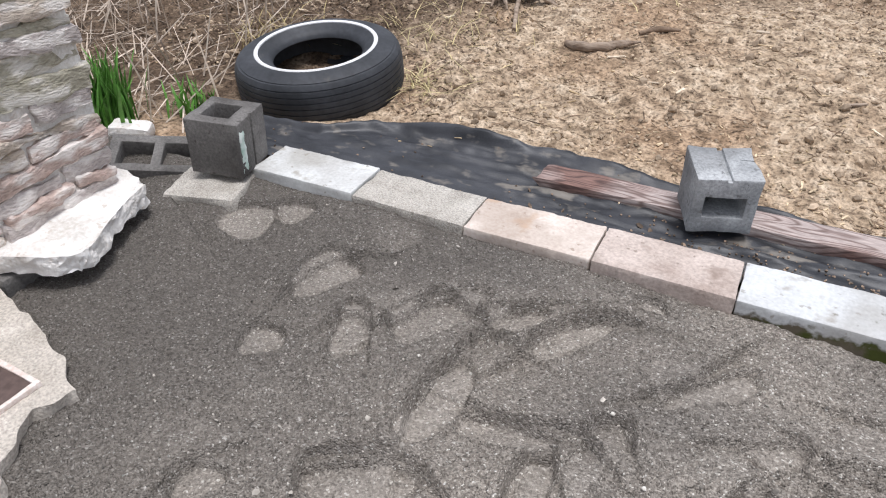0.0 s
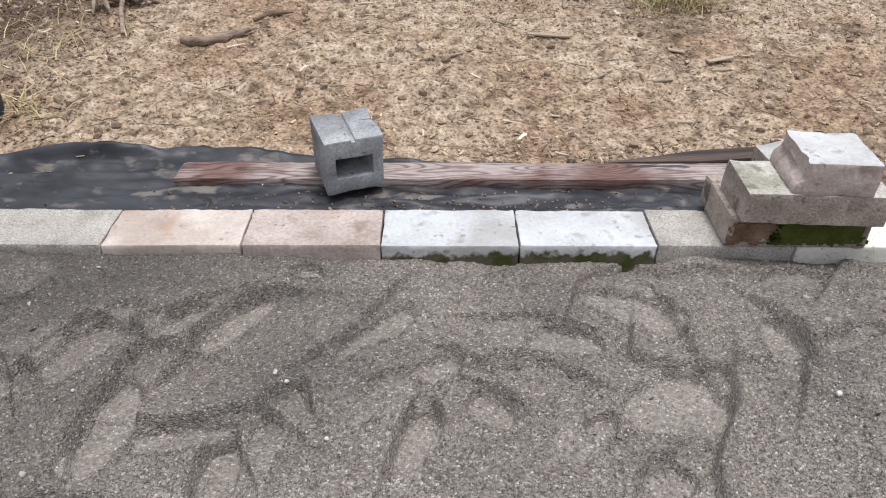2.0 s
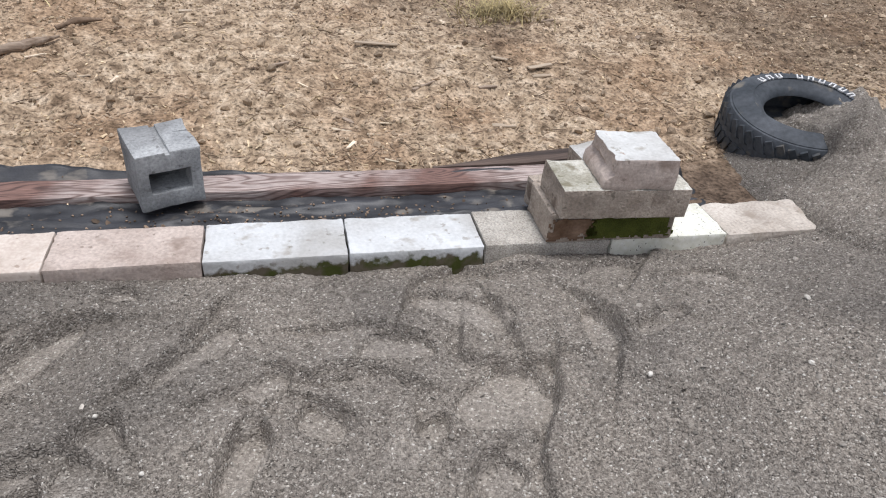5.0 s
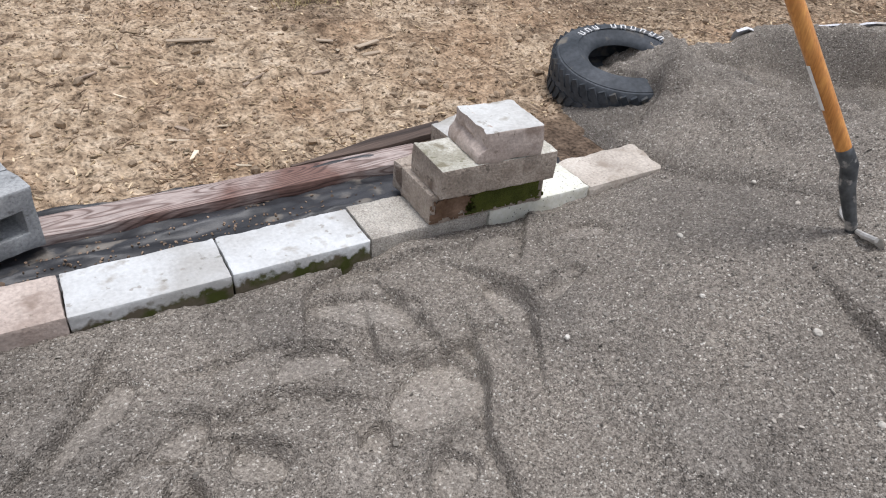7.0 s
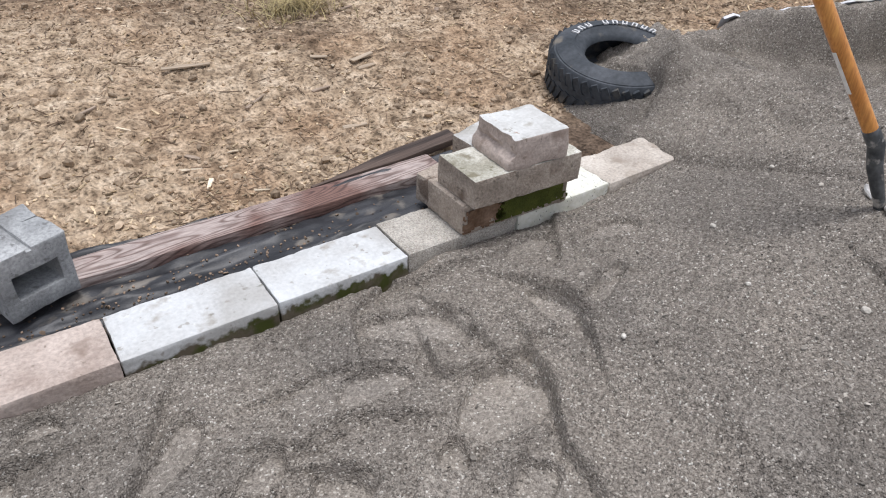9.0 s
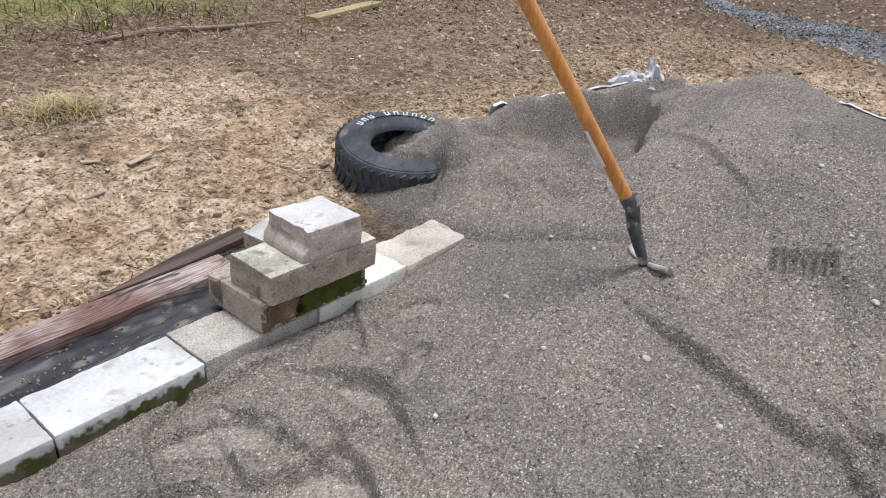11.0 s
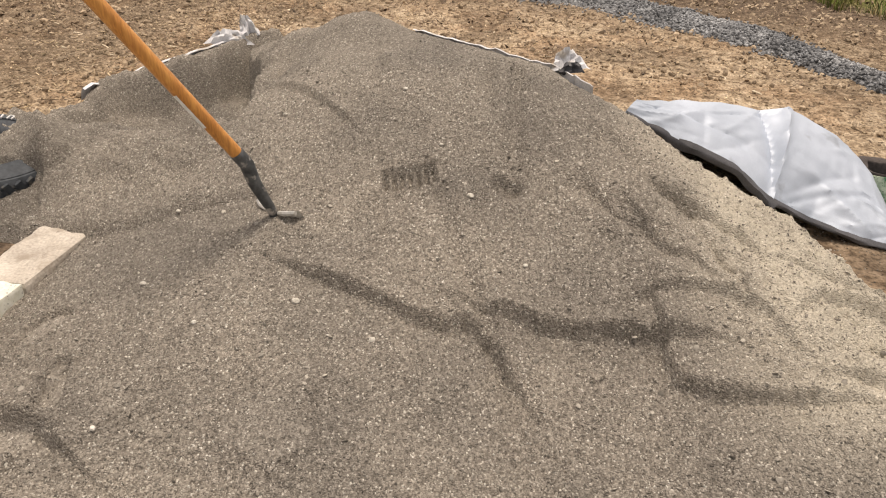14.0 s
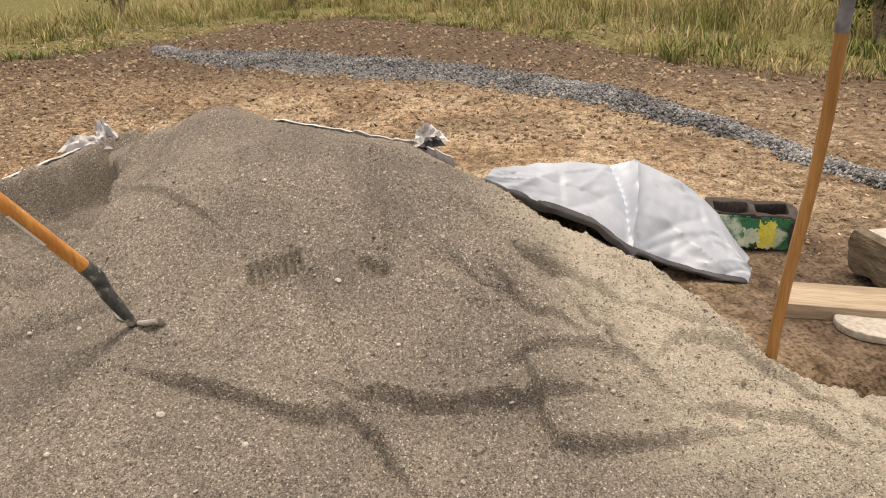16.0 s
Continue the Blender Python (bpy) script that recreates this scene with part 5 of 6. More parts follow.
# the standing fold from the peak down to the lip, and a kink in the sheet beside it
creases += [(1, 0.06, 0.5, 0.5, 0.8, 0.028, 0.014), (0.8, -0.6, 0.66, 0.4, 0.22, -0.022, 0.04), (0.5, 0.85, 0.72, 0.3, 0.2, 0.018, 0.03), (0.97, 0.2, 0.45, 0.65, 0.55, -0.035, 0.03), (0.9, -0.4, 0.2, 0.6, 0.4, 0.016, 0.04), (0.3, 0.95, 0.25, 0.45, 0.3, -0.014, 0.03)]
bm, rows = bmesh.new(), []
for i in range(121):
    u, row = i / 120, []
    a, b, c = along(LIP, u), along(RIDGE, u), along(BACK, u)
    for j in range(73):
        v = j / 72 * 2
        p = a.lerp(b, v) if v <= 1 else b.lerp(c, v - 1)
        p = p + Vector((-0.5, -0.2, 0.8)) * 0.03 * math.sin(min(v, 1) * math.pi)
        lift = 0.0
        for nx, ny, cx, cy, reach, amp, wide in creases:
            off, way = nx * (u - cx) + ny * (v - cy) * 0.5, -ny * (u - cx) + nx * (v - cy) * 0.5
            if abs(way) < reach:
                lift += amp * math.exp(-abs(off) / wide) * (1 - (way / reach) ** 2)
        q = Vector((u * 7, v * 3.5, 1.0))
        lift += 0.004 * noise.noise(q) + 0.005 * (0.3 - abs(noise.noise(q * 2.7)))
        row.append(bm.verts.new(p + Vector((-0.6, -0.25, 0.76)) * lift - FOOT))
    rows.append(row)
for p, q in zip(rows, rows[1:]):
    for j in range(72):
        bm.faces.new([p[j], q[j], q[j + 1], p[j + 1]])
bmesh.ops.recalc_face_normals(bm, faces=bm.faces[:])
part("sheet", bm, SILVER_TARP, tarp)
bm, rows = bmesh.new(), []
for i in range(61):  # the lifted edge turns its black side out
    u = i / 60 * 0.98
    p, row = along(LIP, u), []
    hang = (0.055 if u < 0.52 else 0.03) * (0.65 + 0.6 * abs(noise.noise(Vector((u * 9, 1, 4))))) * min(1, 0.3 + u * 5)
    for j in range(7):
        f = j / 6
        row.append(bm.verts.new(p + Vector((0.015 - 0.03 * math.sin(f * 2.4), -0.012 * math.sin(f * 3), 0.012 - hang * f)) + Vector((0.01, 0.006, 0)) * noise.noise(Vector((u * 16, f * 2, 8))) - FOOT))
    rows.append(row)
for p, q in zip(rows, rows[1:]):
    for j in range(6):
        bm.faces.new([p[j], q[j], q[j + 1], p[j + 1]])
bmesh.ops.recalc_face_normals(bm, faces=bm.faces[:])
part("underside", bm, TARP_UNDER, tarp, "black underside of the lifted edge")


def ribbon(points, width, seed, lift=0.0):
    """A strip of sheet that shows along the rim of the heap."""
    bm, rows = bmesh.new(), []
    pts = [Vector(p) for p in points]
    n = (len(pts) - 1) * 8
    for k in range(n + 1):
        s = k / 8
        i = min(int(s), len(pts) - 2)
        p = pts[i].lerp(pts[i + 1], s - i)
        d = (pts[i + 1] - pts[i]).normalized()
        out = d.cross(Vector((0, 0, 1))).normalized()
        wob = 0.03 * noise.noise(Vector((s * 2.3, seed, 0))) + 0.012 * noise.noise(Vector((s * 9, seed, 3)))
        wide = width * (1 - 0.75 * k / n) * (1 + 0.7 * noise.noise(Vector((s * 4, seed, 6))))
        row = []
        for q in range(4):
            f = q / 3
            row.append(bm.verts.new(p + out * (f * wide + wob) + Vector((0, 0, lift * math.sin(f * math.pi) + 0.5 * wob - 0.06 * f * f + 0.016 * noise.noise(Vector((s * 5, seed, 9))) - 0.008)) - Vector((4.3, -2.5, 0))))
        rows.append(row)
    for a, b in zip(rows, rows[1:]):
        for q in range(3):
            bm.faces.new([a[q], b[q], b[q + 1], a[q + 1]])
    return bm


part("rim_strip", ribbon([(4.5, 0.6, 0.2), (4.83, 0.45, 0.236), (5.18, 0.28, 0.268), (5.46, 0.19, 0.284)], -0.05, 3, 0.014), DUSTY_TARP, tarp)
part("rim_strip", ribbon([(4.99, -0.84, 0.456), (4.88, -1.07, 0.443), (4.79, -1.29, 0.424), (4.73, -1.54, 0.388), (4.62, -1.7, 0.34)], -0.04, 5, 0.01), DUSTY_TARP, tarp)


def crumple(sx, sy, seed, amp):
    """A small creased corner of sheet."""
    bm = bmesh.new()
    rows = [[bm.verts.new((sx * (i / 8 - 0.5) * (1 - 0.6 * j / 6), amp * noise.noise(Vector((i * 0.5, j * 0.6, seed))), sy * j / 6 + amp * 0.4 * noise.noise(Vector((i * 0.7, j * 0.4, seed + 5))))) for j in range(7)] for i in range(9)]
    for p, q in zip(rows, rows[1:]):
        for j in range(6):
            bm.faces.new([p[j], q[j], q[j + 1], p[j + 1]])
    return bm


part("rim_flap", crumple(0.27, 0.08, 9, 0.035), DUSTY_TARP, tarp, "pale crumpled flap", pose(0.98, 2.74, 0.25, -30, 4, -60))
part("rim_flap", crumple(0.12, 0.12, 6, 0.04), DUSTY_TARP, tarp, "pale crumpled flap", pose(1.13, 2.68, 0.26, -20, -8, -50))
part("rim_flap", crumple(0.2, 0.1, 7, 0.05), DUSTY_TARP, tarp, "", pose(0.47, 0.9, 0.36, -50, 0, -60))
part("rim_flap", crumple(0.14, 0.05, 8, 0.03), TARP_UNDER, tarp, "black underside", pose(0.435, 0.9, 0.355, -10, 0, -60))

# ---- painted block, lumber, rocks ----
bm = cells([0, 0.035, 0.17, 0.2, 0.325, 0.36], [0, 0.035, 0.155, S], lambda i, j: not (i in (1, 3) and j == 1), 0, 0.155)
rounded(bm, 0.006, 2, 0.006, 130)
for v in bm.verts:  # chipped upper edges
    if v.co.z > 0.14:
        v.co.z -= 0.03 * max(0, noise.noise(Vector((v.co.x * 16, v.co.y * 16, 2))))
painted = thing("painted_block", "sooty hollow block spray-painted green and yellow", "block", pose(4.42, -2.74, -0.02, 0, 0, -107))
part("block_body", bm, SOOT_BLOCK, painted)
part("paint_coat", splat(0.36, 0.15, 13, cell=0.008, ragged=0.35, thick=0.004), GREEN_PAINT, painted, "green spray paint with white patches", pose(0.18, -0.002, 0.002))
part("yellow_patch", splat(0.075, 0.13, 21, cell=0.005, ragged=0.9), YELLOW_PAINT, painted, "yellow spray paint", pose(0.245, -0.005, 0.008))
part("white_patch", splat(0.13, 0.09, 25, cell=0.005, ragged=1.1), shade("pale_spray_paint", (0.42, 0.52, 0.36), (0.75, 0.76, 0.62), 90, 14, bump=0.4), painted, "whitish spray paint", pose(0.2, -0.0045, 0.006))
solid("lumber_board", worn_box(0.72, 0.19, 0.055, 133, amp=0.002, bevel=0.004, cell=0.06, scale=5), PALE_LUMBER, "short pale board of fresh lumber on damp soil", "board", pose(3.79, -3.19, -0.03, 0, 0, -104))
rock = worn_box(0.34, 0.26, 0.17, 134, amp=0.02, bevel=0.03, scale=9, fine=0.008)
rock_ob = thing("layered_rock", "dark layered rock with a pale flat top", "rock", pose(4.02, -3.38, -0.01, 0, 0, -80))
part("rock_body", rock, BROWN_ROCK, rock_ob)
part("rock_cap", worn_box(0.27, 0.2, 0.022, 135, amp=0.012, bevel=0.008, scale=9), PALE_ROCK, rock_ob, "pale flat top layer", pose(0, 0, 0.155))
bm = worn_box(0.34, 0.24, 0.03, 136, amp=0.008, bevel=0.012, scale=6)
for v in bm.verts:  # rounded outline
    x, y = v.co.x / 0.17, v.co.y / 0.12
    v.co.x, v.co.y = 0.17 * x * math.sqrt(max(0.0, 1 - y * y / 2)), 0.12 * y * math.sqrt(max(0.0, 1 - x * x / 2))
solid("flat_stone", bm, PALE_ROCK, "pale flat stone lying on dark soil", "stone", pose(3.69, -3.12, -0.03, 0, 0, -95))
solid("old_board", worn_box(1.25, 0.14, 0.04, 137, amp=0.004, bevel=0.004, cell=0.06, scale=5), OLD_BOARD, "olive weathered board lying in leaf litter", "board", pose(6.5, 3.8, top_of(6.5, 3.8) - 0.005, 0, 0, 17))

# ---- pebbles ----
def lump_mesh(name, r, seed, mat, sub=2, amp=0.35):
    bm = bmesh.new()
    bmesh.ops.create_icosphere(bm, subdivisions=sub, radius=r)
    for v in bm.verts:
        v.co *= 1 + amp * noise.noise(v.co / r * 1.1 + Vector((seed * 9.1, 0, 0)))
        v.co.z *= 0.68
    return finish(name, bm, mat)


PEBBLES = [lump_mesh("pebble", 0.012, k, PEBBLE) for k in range(4)]
spots = [(3.115, -0.47, 1.0), (3.085, -0.928, 1.25), (3.93, -0.6, 1.0), (3.985, -1.03, 1.0), (3.54, -1.33, 1.2), (3.42, -0.78, 1.0), (2.96, -0.7, 0.8), (3.3, -1.52, 0.8), (0.93, -0.53, 0.7), (1.41, -0.5, 0.9), (1.1, -1.2, 1.2), (1.52, -0.66, 0.8), (3.0, -1.16, 0.9), (3.75, -1.2, 0.7), (2.62, -0.62, 0.8), (3.53, -0.36, 0.9)]
for k, (x, y, s) in enumerate(spots):
    ob = new("pebble", PEBBLES[k % 4])
    s *= 0.75 if x > 2 else 0.55
    ob.matrix_world = pose(x, y, top_of(x, y) + 0.003, 0, 0, k * 77) @ Matrix.Diagonal((s, s, s, 1))
    tagged(ob, "small pale pebble lying on the sand", "pebble", "pebbles on the sand")


# ---- loose stuff in one mesh each ----
BITS = {
    "lump": ([(-0.5, 0.9, 0.1), (0.55, 0.75, 0), (-0.5, -0.8, 0), (0.45, -0.9, -0.1), (0, -0.45, 0.8), (0.1, 0.55, 0.9), (0, -0.6, -0.8), (0, 0.5, -0.9), (0.8, 0, -0.5), (0.95, 0, 0.4), (-0.9, 0.1, -0.55), (-0.8, -0.1, 0.5)], [(0, 11, 5), (0, 5, 1), (0, 1, 7), (0, 7, 10), (0, 10, 11), (1, 5, 9), (5, 11, 4), (11, 10, 2), (10, 7, 6), (7, 1, 8), (3, 9, 4), (3, 4, 2), (3, 2, 6), (3, 6, 8), (3, 8, 9), (4, 9, 5), (2, 4, 11), (6, 2, 10), (8, 6, 7), (9, 8, 1)]),
    "chip": ([(-1, -1, -1), (1, -0.6, -1), (1, 0.7, -1), (-1, 1, -1), (-1, -1, 1), (1, -0.6, 1), (1, 0.7, 1), (-1, 1, 1)], [(0, 3, 2, 1), (4, 5, 6, 7), (0, 1, 5, 4), (1, 2, 6, 5), (2, 3, 7, 6), (3, 0, 4, 7)]),
    "leaf": ([(-1, 0, 0.3), (0, -0.6, 0), (1, 0, 0.35), (0, 0.6, 0.1)], [(0, 1, 2), (0, 2, 3)]),
    "twig": ([(-1, -1, -1), (-1, 1, -1), (-1, 0, 1), (0.1, -0.6, 1.5), (0.1, 1.4, 1.5), (0.1, 0.3, 3.2), (1, 0.2, 0)], [(0, 1, 4, 3), (1, 2, 5, 4), (2, 0, 3, 5), (3, 4, 6), (4, 5, 6), (5, 3, 6), (0, 2, 1)]),
}


def strew(name, bit, count, place, size, material, label, category, seed, sand_too=False, tilt=25, sink=0.3, on_fabric=False):
    rng, verts, faces = random.Random(seed), [], []
    base, fs = BITS[bit]
    made = 0
    while made < count:
        xy = place(rng)
        if xy is None:
            continue
        made += 1
        x, y = xy
        z = top_of(x, y, sand_too)
        if on_fabric:
            hit = FABRIC_TREE.ray_cast(Vector((x, y, 3)), Vector((0, 0, -1)))
            z = hit[0].z if hit[0] is not None else z
        sx, sy, sz = size(rng)
        m = pose(x, y, z + sz * (1 - sink * 2), rng.uniform(-tilt, tilt), rng.uniform(-tilt, tilt), rng.uniform(0, 360))
        n = len(verts)
        for v in base:
            verts.append(tuple(m @ Vector((v[0] * sx * rng.uniform(0.75, 1.2), v[1] * sy * rng.uniform(0.75, 1.2), v[2] * sz * rng.uniform(0.75, 1.2)))))
        faces += [tuple(i + n for i in f) for f in fs]
    return tagged(new(name, from_lists(name, verts, faces, material)), label, category, kind="stuff")


FABRIC_TREE = tree_of(fab.data)


def bare(rng, x0=-1.4, x1=8.6, y0=0.58, y1=5.0, power=1.6):
    x, y = rng.uniform(x0, x1), y0 + (y1 - y0) * rng.random() ** power
    if math.hypot(x + 0.3, y - 0.86) < 0.4 or (x < 1.3 and y < 0.75) or (x < -0.1 and y < 0.5):
        return None
    return x, y


def far_side(rng):
    x, y = rng.uniform(4.3, 9.5), rng.uniform(-4.2, 1.6)
    return None if (x - 4.6) ** 2 / 2.2 + (y + 0.9) ** 2 / 2.6 < 1 or (x < 5.1 and -3.1 < y < -1.7) else (x, y)


def both(rng):
    return bare(rng) if rng.random() < 0.7 else far_side(rng)


strew("soil_clods", "lump", 20000, both, lambda r: [(q := r.uniform(0.004, 0.011) * (1 + 1.3 * (r.random() > 0.9))), q * r.uniform(0.6, 1.1), q * r.uniform(0.5, 0.9)], CLOD, "crumbly ochre soil clods on bare ground", "soil", 11, tilt=60)
strew("wood_chips", "chip", 9000, both, lambda r: (r.uniform(0.004, 0.014) * (1 + 1.3 * (r.random() > 0.9)), r.uniform(0.0018, 0.0055), r.uniform(0.0015, 0.003)), CHIP, "pale wood chips and bark bits on soil", "wood chips", 12, tilt=20, sink=0.1)
strew("wood_slivers", "chip", 190, both, lambda r: (r.uniform(0.018, 0.045), r.uniform(0.004, 0.011), r.uniform(0.002, 0.004)), shade("pale_wood_slivers", (0.42, 0.34, 0.24), (0.68, 0.58, 0.45), 60, 4, island=0.3, bump=0.3, space="world"), "larger pale wood slivers scattered on soil", "wood chips", 19, tilt=14, sink=0.1)
strew("dead_twigs", "twig", 4600, both, lambda r: (r.uniform(0.015, 0.07), 0.0018, 0.0018), TWIG, "thin dead twigs lying on soil", "twigs", 13, tilt=10, sink=0.0)
strew("leaf_litter", "leaf", 15000, lambda r: (bare(r, -2.2, 0.3, 0.3, 3.4, 1.0) if r.random() < 0.4 else bare(r, 1.5, 9.0, 1.7, 5.0, 0.9) if r.random() < 0.7 else far_side(r)), lambda r: (r.uniform(0.006, 0.018), r.uniform(0.004, 0.012), r.uniform(0.003, 0.009)), LITTER, "brown dead leaf litter over the soil", "leaf litter", 14, tilt=45, sink=0.2)
strew("sand_crumbs", "lump", 14000, lambda r: (r.uniform(0.3, 5.2), r.uniform(-2.8, -0.02)) if r.random() < 0.6 else (r.uniform(2.4, 4.4), r.uniform(-2.6, 0.0)), lambda r: [r.uniform(0.0018, 0.004) * (1 + 1.3 * (r.random() > 0.95))] * 2 + [r.uniform(0.0015, 0.003)], shade("sand_crumb", (0.17, 0.155, 0.135), (0.42, 0.385, 0.34), 60, 4, island=0.5, space="world"), "coarse grains and small stones on sand", "grit", 15, True, tilt=60, sink=0.2)

strew("fabric_dirt", "lump", 420, lambda r: (r.uniform(-0.2, 3.0), 0.2 + 0.44 * r.random()) if r.random() < 0.35 else (r.gauss(1.75, 0.4), r.gauss(0.3, 0.05)), lambda r: [r.uniform(0.002, 0.006) * (1 + 1.5 * (r.random() > 0.95))] * 2 + [r.uniform(0.002, 0.004)], LITTER, "dark crumbs of dirt lying on fabric", "dirt", 17, tilt=60, on_fabric=True)
strew("fabric_chips", "chip", 9, lambda r: (r.uniform(-0.1, 2.9), 0.2 + 0.42 * r.random()), lambda r: (r.uniform(0.006, 0.02), r.uniform(0.002, 0.004), 0.0015), CHIP, "pale wood slivers lying on fabric", "wood chips", 18, tilt=15, sink=0.0, on_fabric=True)

# ---- branches and larger pieces of wood on the soil ----
def branch(name, pts, radii, material, label, n=9, seed=1):
    bm = rod([(x, y, top_of(x, y, False) + dz) for x, y, dz in pts], radii, n)
    bmesh.ops.subdivide_edges(bm, edges=bm.edges[:], cuts=1, use_grid_fill=True)
    roughen(bm, radii[1] * 0.35, 25, seed, radii[1] * 0.15)
    return solid(name, bm, material, label, "branch")


branch("branch", [(0.6, 1.58, 0.008), (0.66, 1.56, 0.018), (0.73, 1.53, 0.02), (0.8, 1.55, 0.016), (0.86, 1.6, 0.022), (0.93, 1.66, 0.014)], [0.016, 0.026, 0.018, 0.021, 0.017, 0.006], BARK, "gnarled grey dead branch lying on soil", seed=3)
branch("branch", [(0.9, 1.74, 0.012), (0.97, 1.8, 0.02), (1.06, 1.9, 0.014)], [0.008, 0.014, 0.006], TWIG, "dark short branch lying on soil", seed=4)
branch("branch", [(0.32, 1.62, 0.01), (0.26, 1.8, 0.05), (0.22, 1.95, 0.06)], [0.01, 0.012, 0.012], BARK, "grey root end rising from the soil", seed=5)
bm = bmesh.new()
rng = random.Random(8)
for k in range(9):
    a = rng.uniform(0, 6.28)
    c = Vector((0.16, 2.02, top_of(0.16, 2.02, False)))
    rod([c + Vector((0, 0, 0.05)), c + Vector((math.cos(a) * 0.12, math.sin(a) * 0.09, 0.07)), c + Vector((math.cos(a + 0.4) * 0.24, math.sin(a + 0.4) * 0.16, 0.0))], [0.035, 0.02, 0.006], 8, bm)
roughen(bm, 0.01, 20, 3, 0.004)
solid("root_clump", bm, BARK, "weathered tangled root clump on the soil", "roots")
for k, (x, y, length, w, turn) in enumerate(((2.29, 1.62, 0.2, 0.028, -14), (2.75, 1.28, 0.09, 0.02, 10), (3.05, 1.42, 0.1, 0.03, 8), (3.06, 1.48, 0.13, 0.032, 15), (2.88, 1.56, 0.08, 0.025, -20), (2.46, 1.29, 0.14, 0.014, 35), (2.74, 0.96, 0.1, 0.03, -12), (3.76, 1.9, 0.05, 0.03, 50), (1.42, 2.0, 0.06, 0.03, 0), (2.1, 1.02, 0.07, 0.018, -60), (1.85, 1.45, 0.09, 0.015, 40), (3.3, 2.1, 0.1, 0.02, 20))):
    bm = worn_box(length, w, 0.008, 140 + k, amp=0.003, bevel=0.002, cell=0.02, scale=20)
    for v in bm.verts:
        v.co.y *= 1 - 0.7 * max(0, v.co.x / length)
    solid("wood_splinter", bm, PALE_LUMBER if k in (0, 2, 3, 4, 6, 8) else BARK, "split pale wood splinter lying on soil", "splinter", pose(x, y, top_of(x, y, False) + 0.002, 0, rng.uniform(-4, 4), turn), "splinters on the soil")

# ---- dry stalks and green shoots behind the pier ----
def strands(name, specs, material, label, category, width_taper=0.2, kind="stuff", parent=None):
    """Thin three-sided stalks through three points each."""
    verts, faces = [], []
    for p0, p1, p2, r in specs:
        rings = []
        path = [p0, p0.lerp(p1, 0.5) * 0.75 + p1 * 0.25, p1, p1.lerp(p2, 0.5), p2]
        for i, p in enumerate(path):
            rr = r * (1 - (1 - width_taper) * i / 4)
            n = len(verts)
            for a in (0, 2.1, 4.2):
                verts.append((p.x + rr * math.cos(a), p.y + rr * math.sin(a), p.z + rr * 0.5 * math.sin(a * 2)))
            rings.append(n)
        for a, b in zip(rings, rings[1:]):
            for q in range(3):
                faces.append((a + q, a + (q + 1) % 3, b + (q + 1) % 3, b + q))
    me = from_lists(name, verts, faces, material)
    ob = new(name, me)
    if parent:
        ob.parent = parent
        return ob
    return tagged(ob, label, category, kind=kind)


rng = random.Random(21)
specs = []
for k in range(520):
    x, y = rng.uniform(-2.0, -0.15), rng.uniform(0.2, 2.2)
    if math.hypot(x + 0.3, y - 0.86) < 0.45 or (x > -0.5 and y < 0.4) or (x > -0.62 and y > 1.1):
        continue
    p0 = Vector((x, y, top_of(x, y, False)))
    a = rng.uniform(0, 6.28)
    d, h = rng.uniform(0.15, 0.6), rng.uniform(0.0, 0.16) if k % 5 else rng.uniform(0.15, 0.45)
    d *= 1 if h < 0.24 else 0.5
    p1 = p0 + Vector((math.cos(a) * d * 0.5, math.sin(a) * d * 0.5, h))
    p2 = p0 + Vector((math.cos(a + 0.4) * d, math.sin(a + 0.4) * d, h * rng.uniform(0.2, 1.3)))
    if math.hypot(p2.x + 0.3, p2.y - 0.86) < 0.42:
        continue
    specs.append((p0, p1, p2, rng.uniform(0.0022, 0.006)))
strands("dry_stalks", specs, STALK, "pale dry bramble stalks tangled over litter", "stalks")


def blades(name, specs, material, label, category):
    """Flat tapering blades, bent over at the tip."""
    verts, faces = [], []
    for (x, y, z), h, w, lean, turn in specs:
        c, s = math.cos(turn), math.sin(turn)
        n = len(verts)
        for f, k in ((0, 1), (0.45, 0.9), (0.8, 0.6)):
            o = lean * f * f
            for q in (-1, 1):
                verts.append((x + c * o - s * q * w * k, y + s * o + c * q * w * k, z + h * f * (1 - 0.15 * f)))
        verts.append((x + c * lean, y + s * lean, z + h * 0.9))
        faces += [(n, n + 1, n + 3, n + 2), (n + 2, n + 3, n + 5, n + 4), (n + 4, n + 5, n + 6)]
    return tagged(new(name, from_lists(name, verts, faces, material, True)), label, category, kind="stuff")


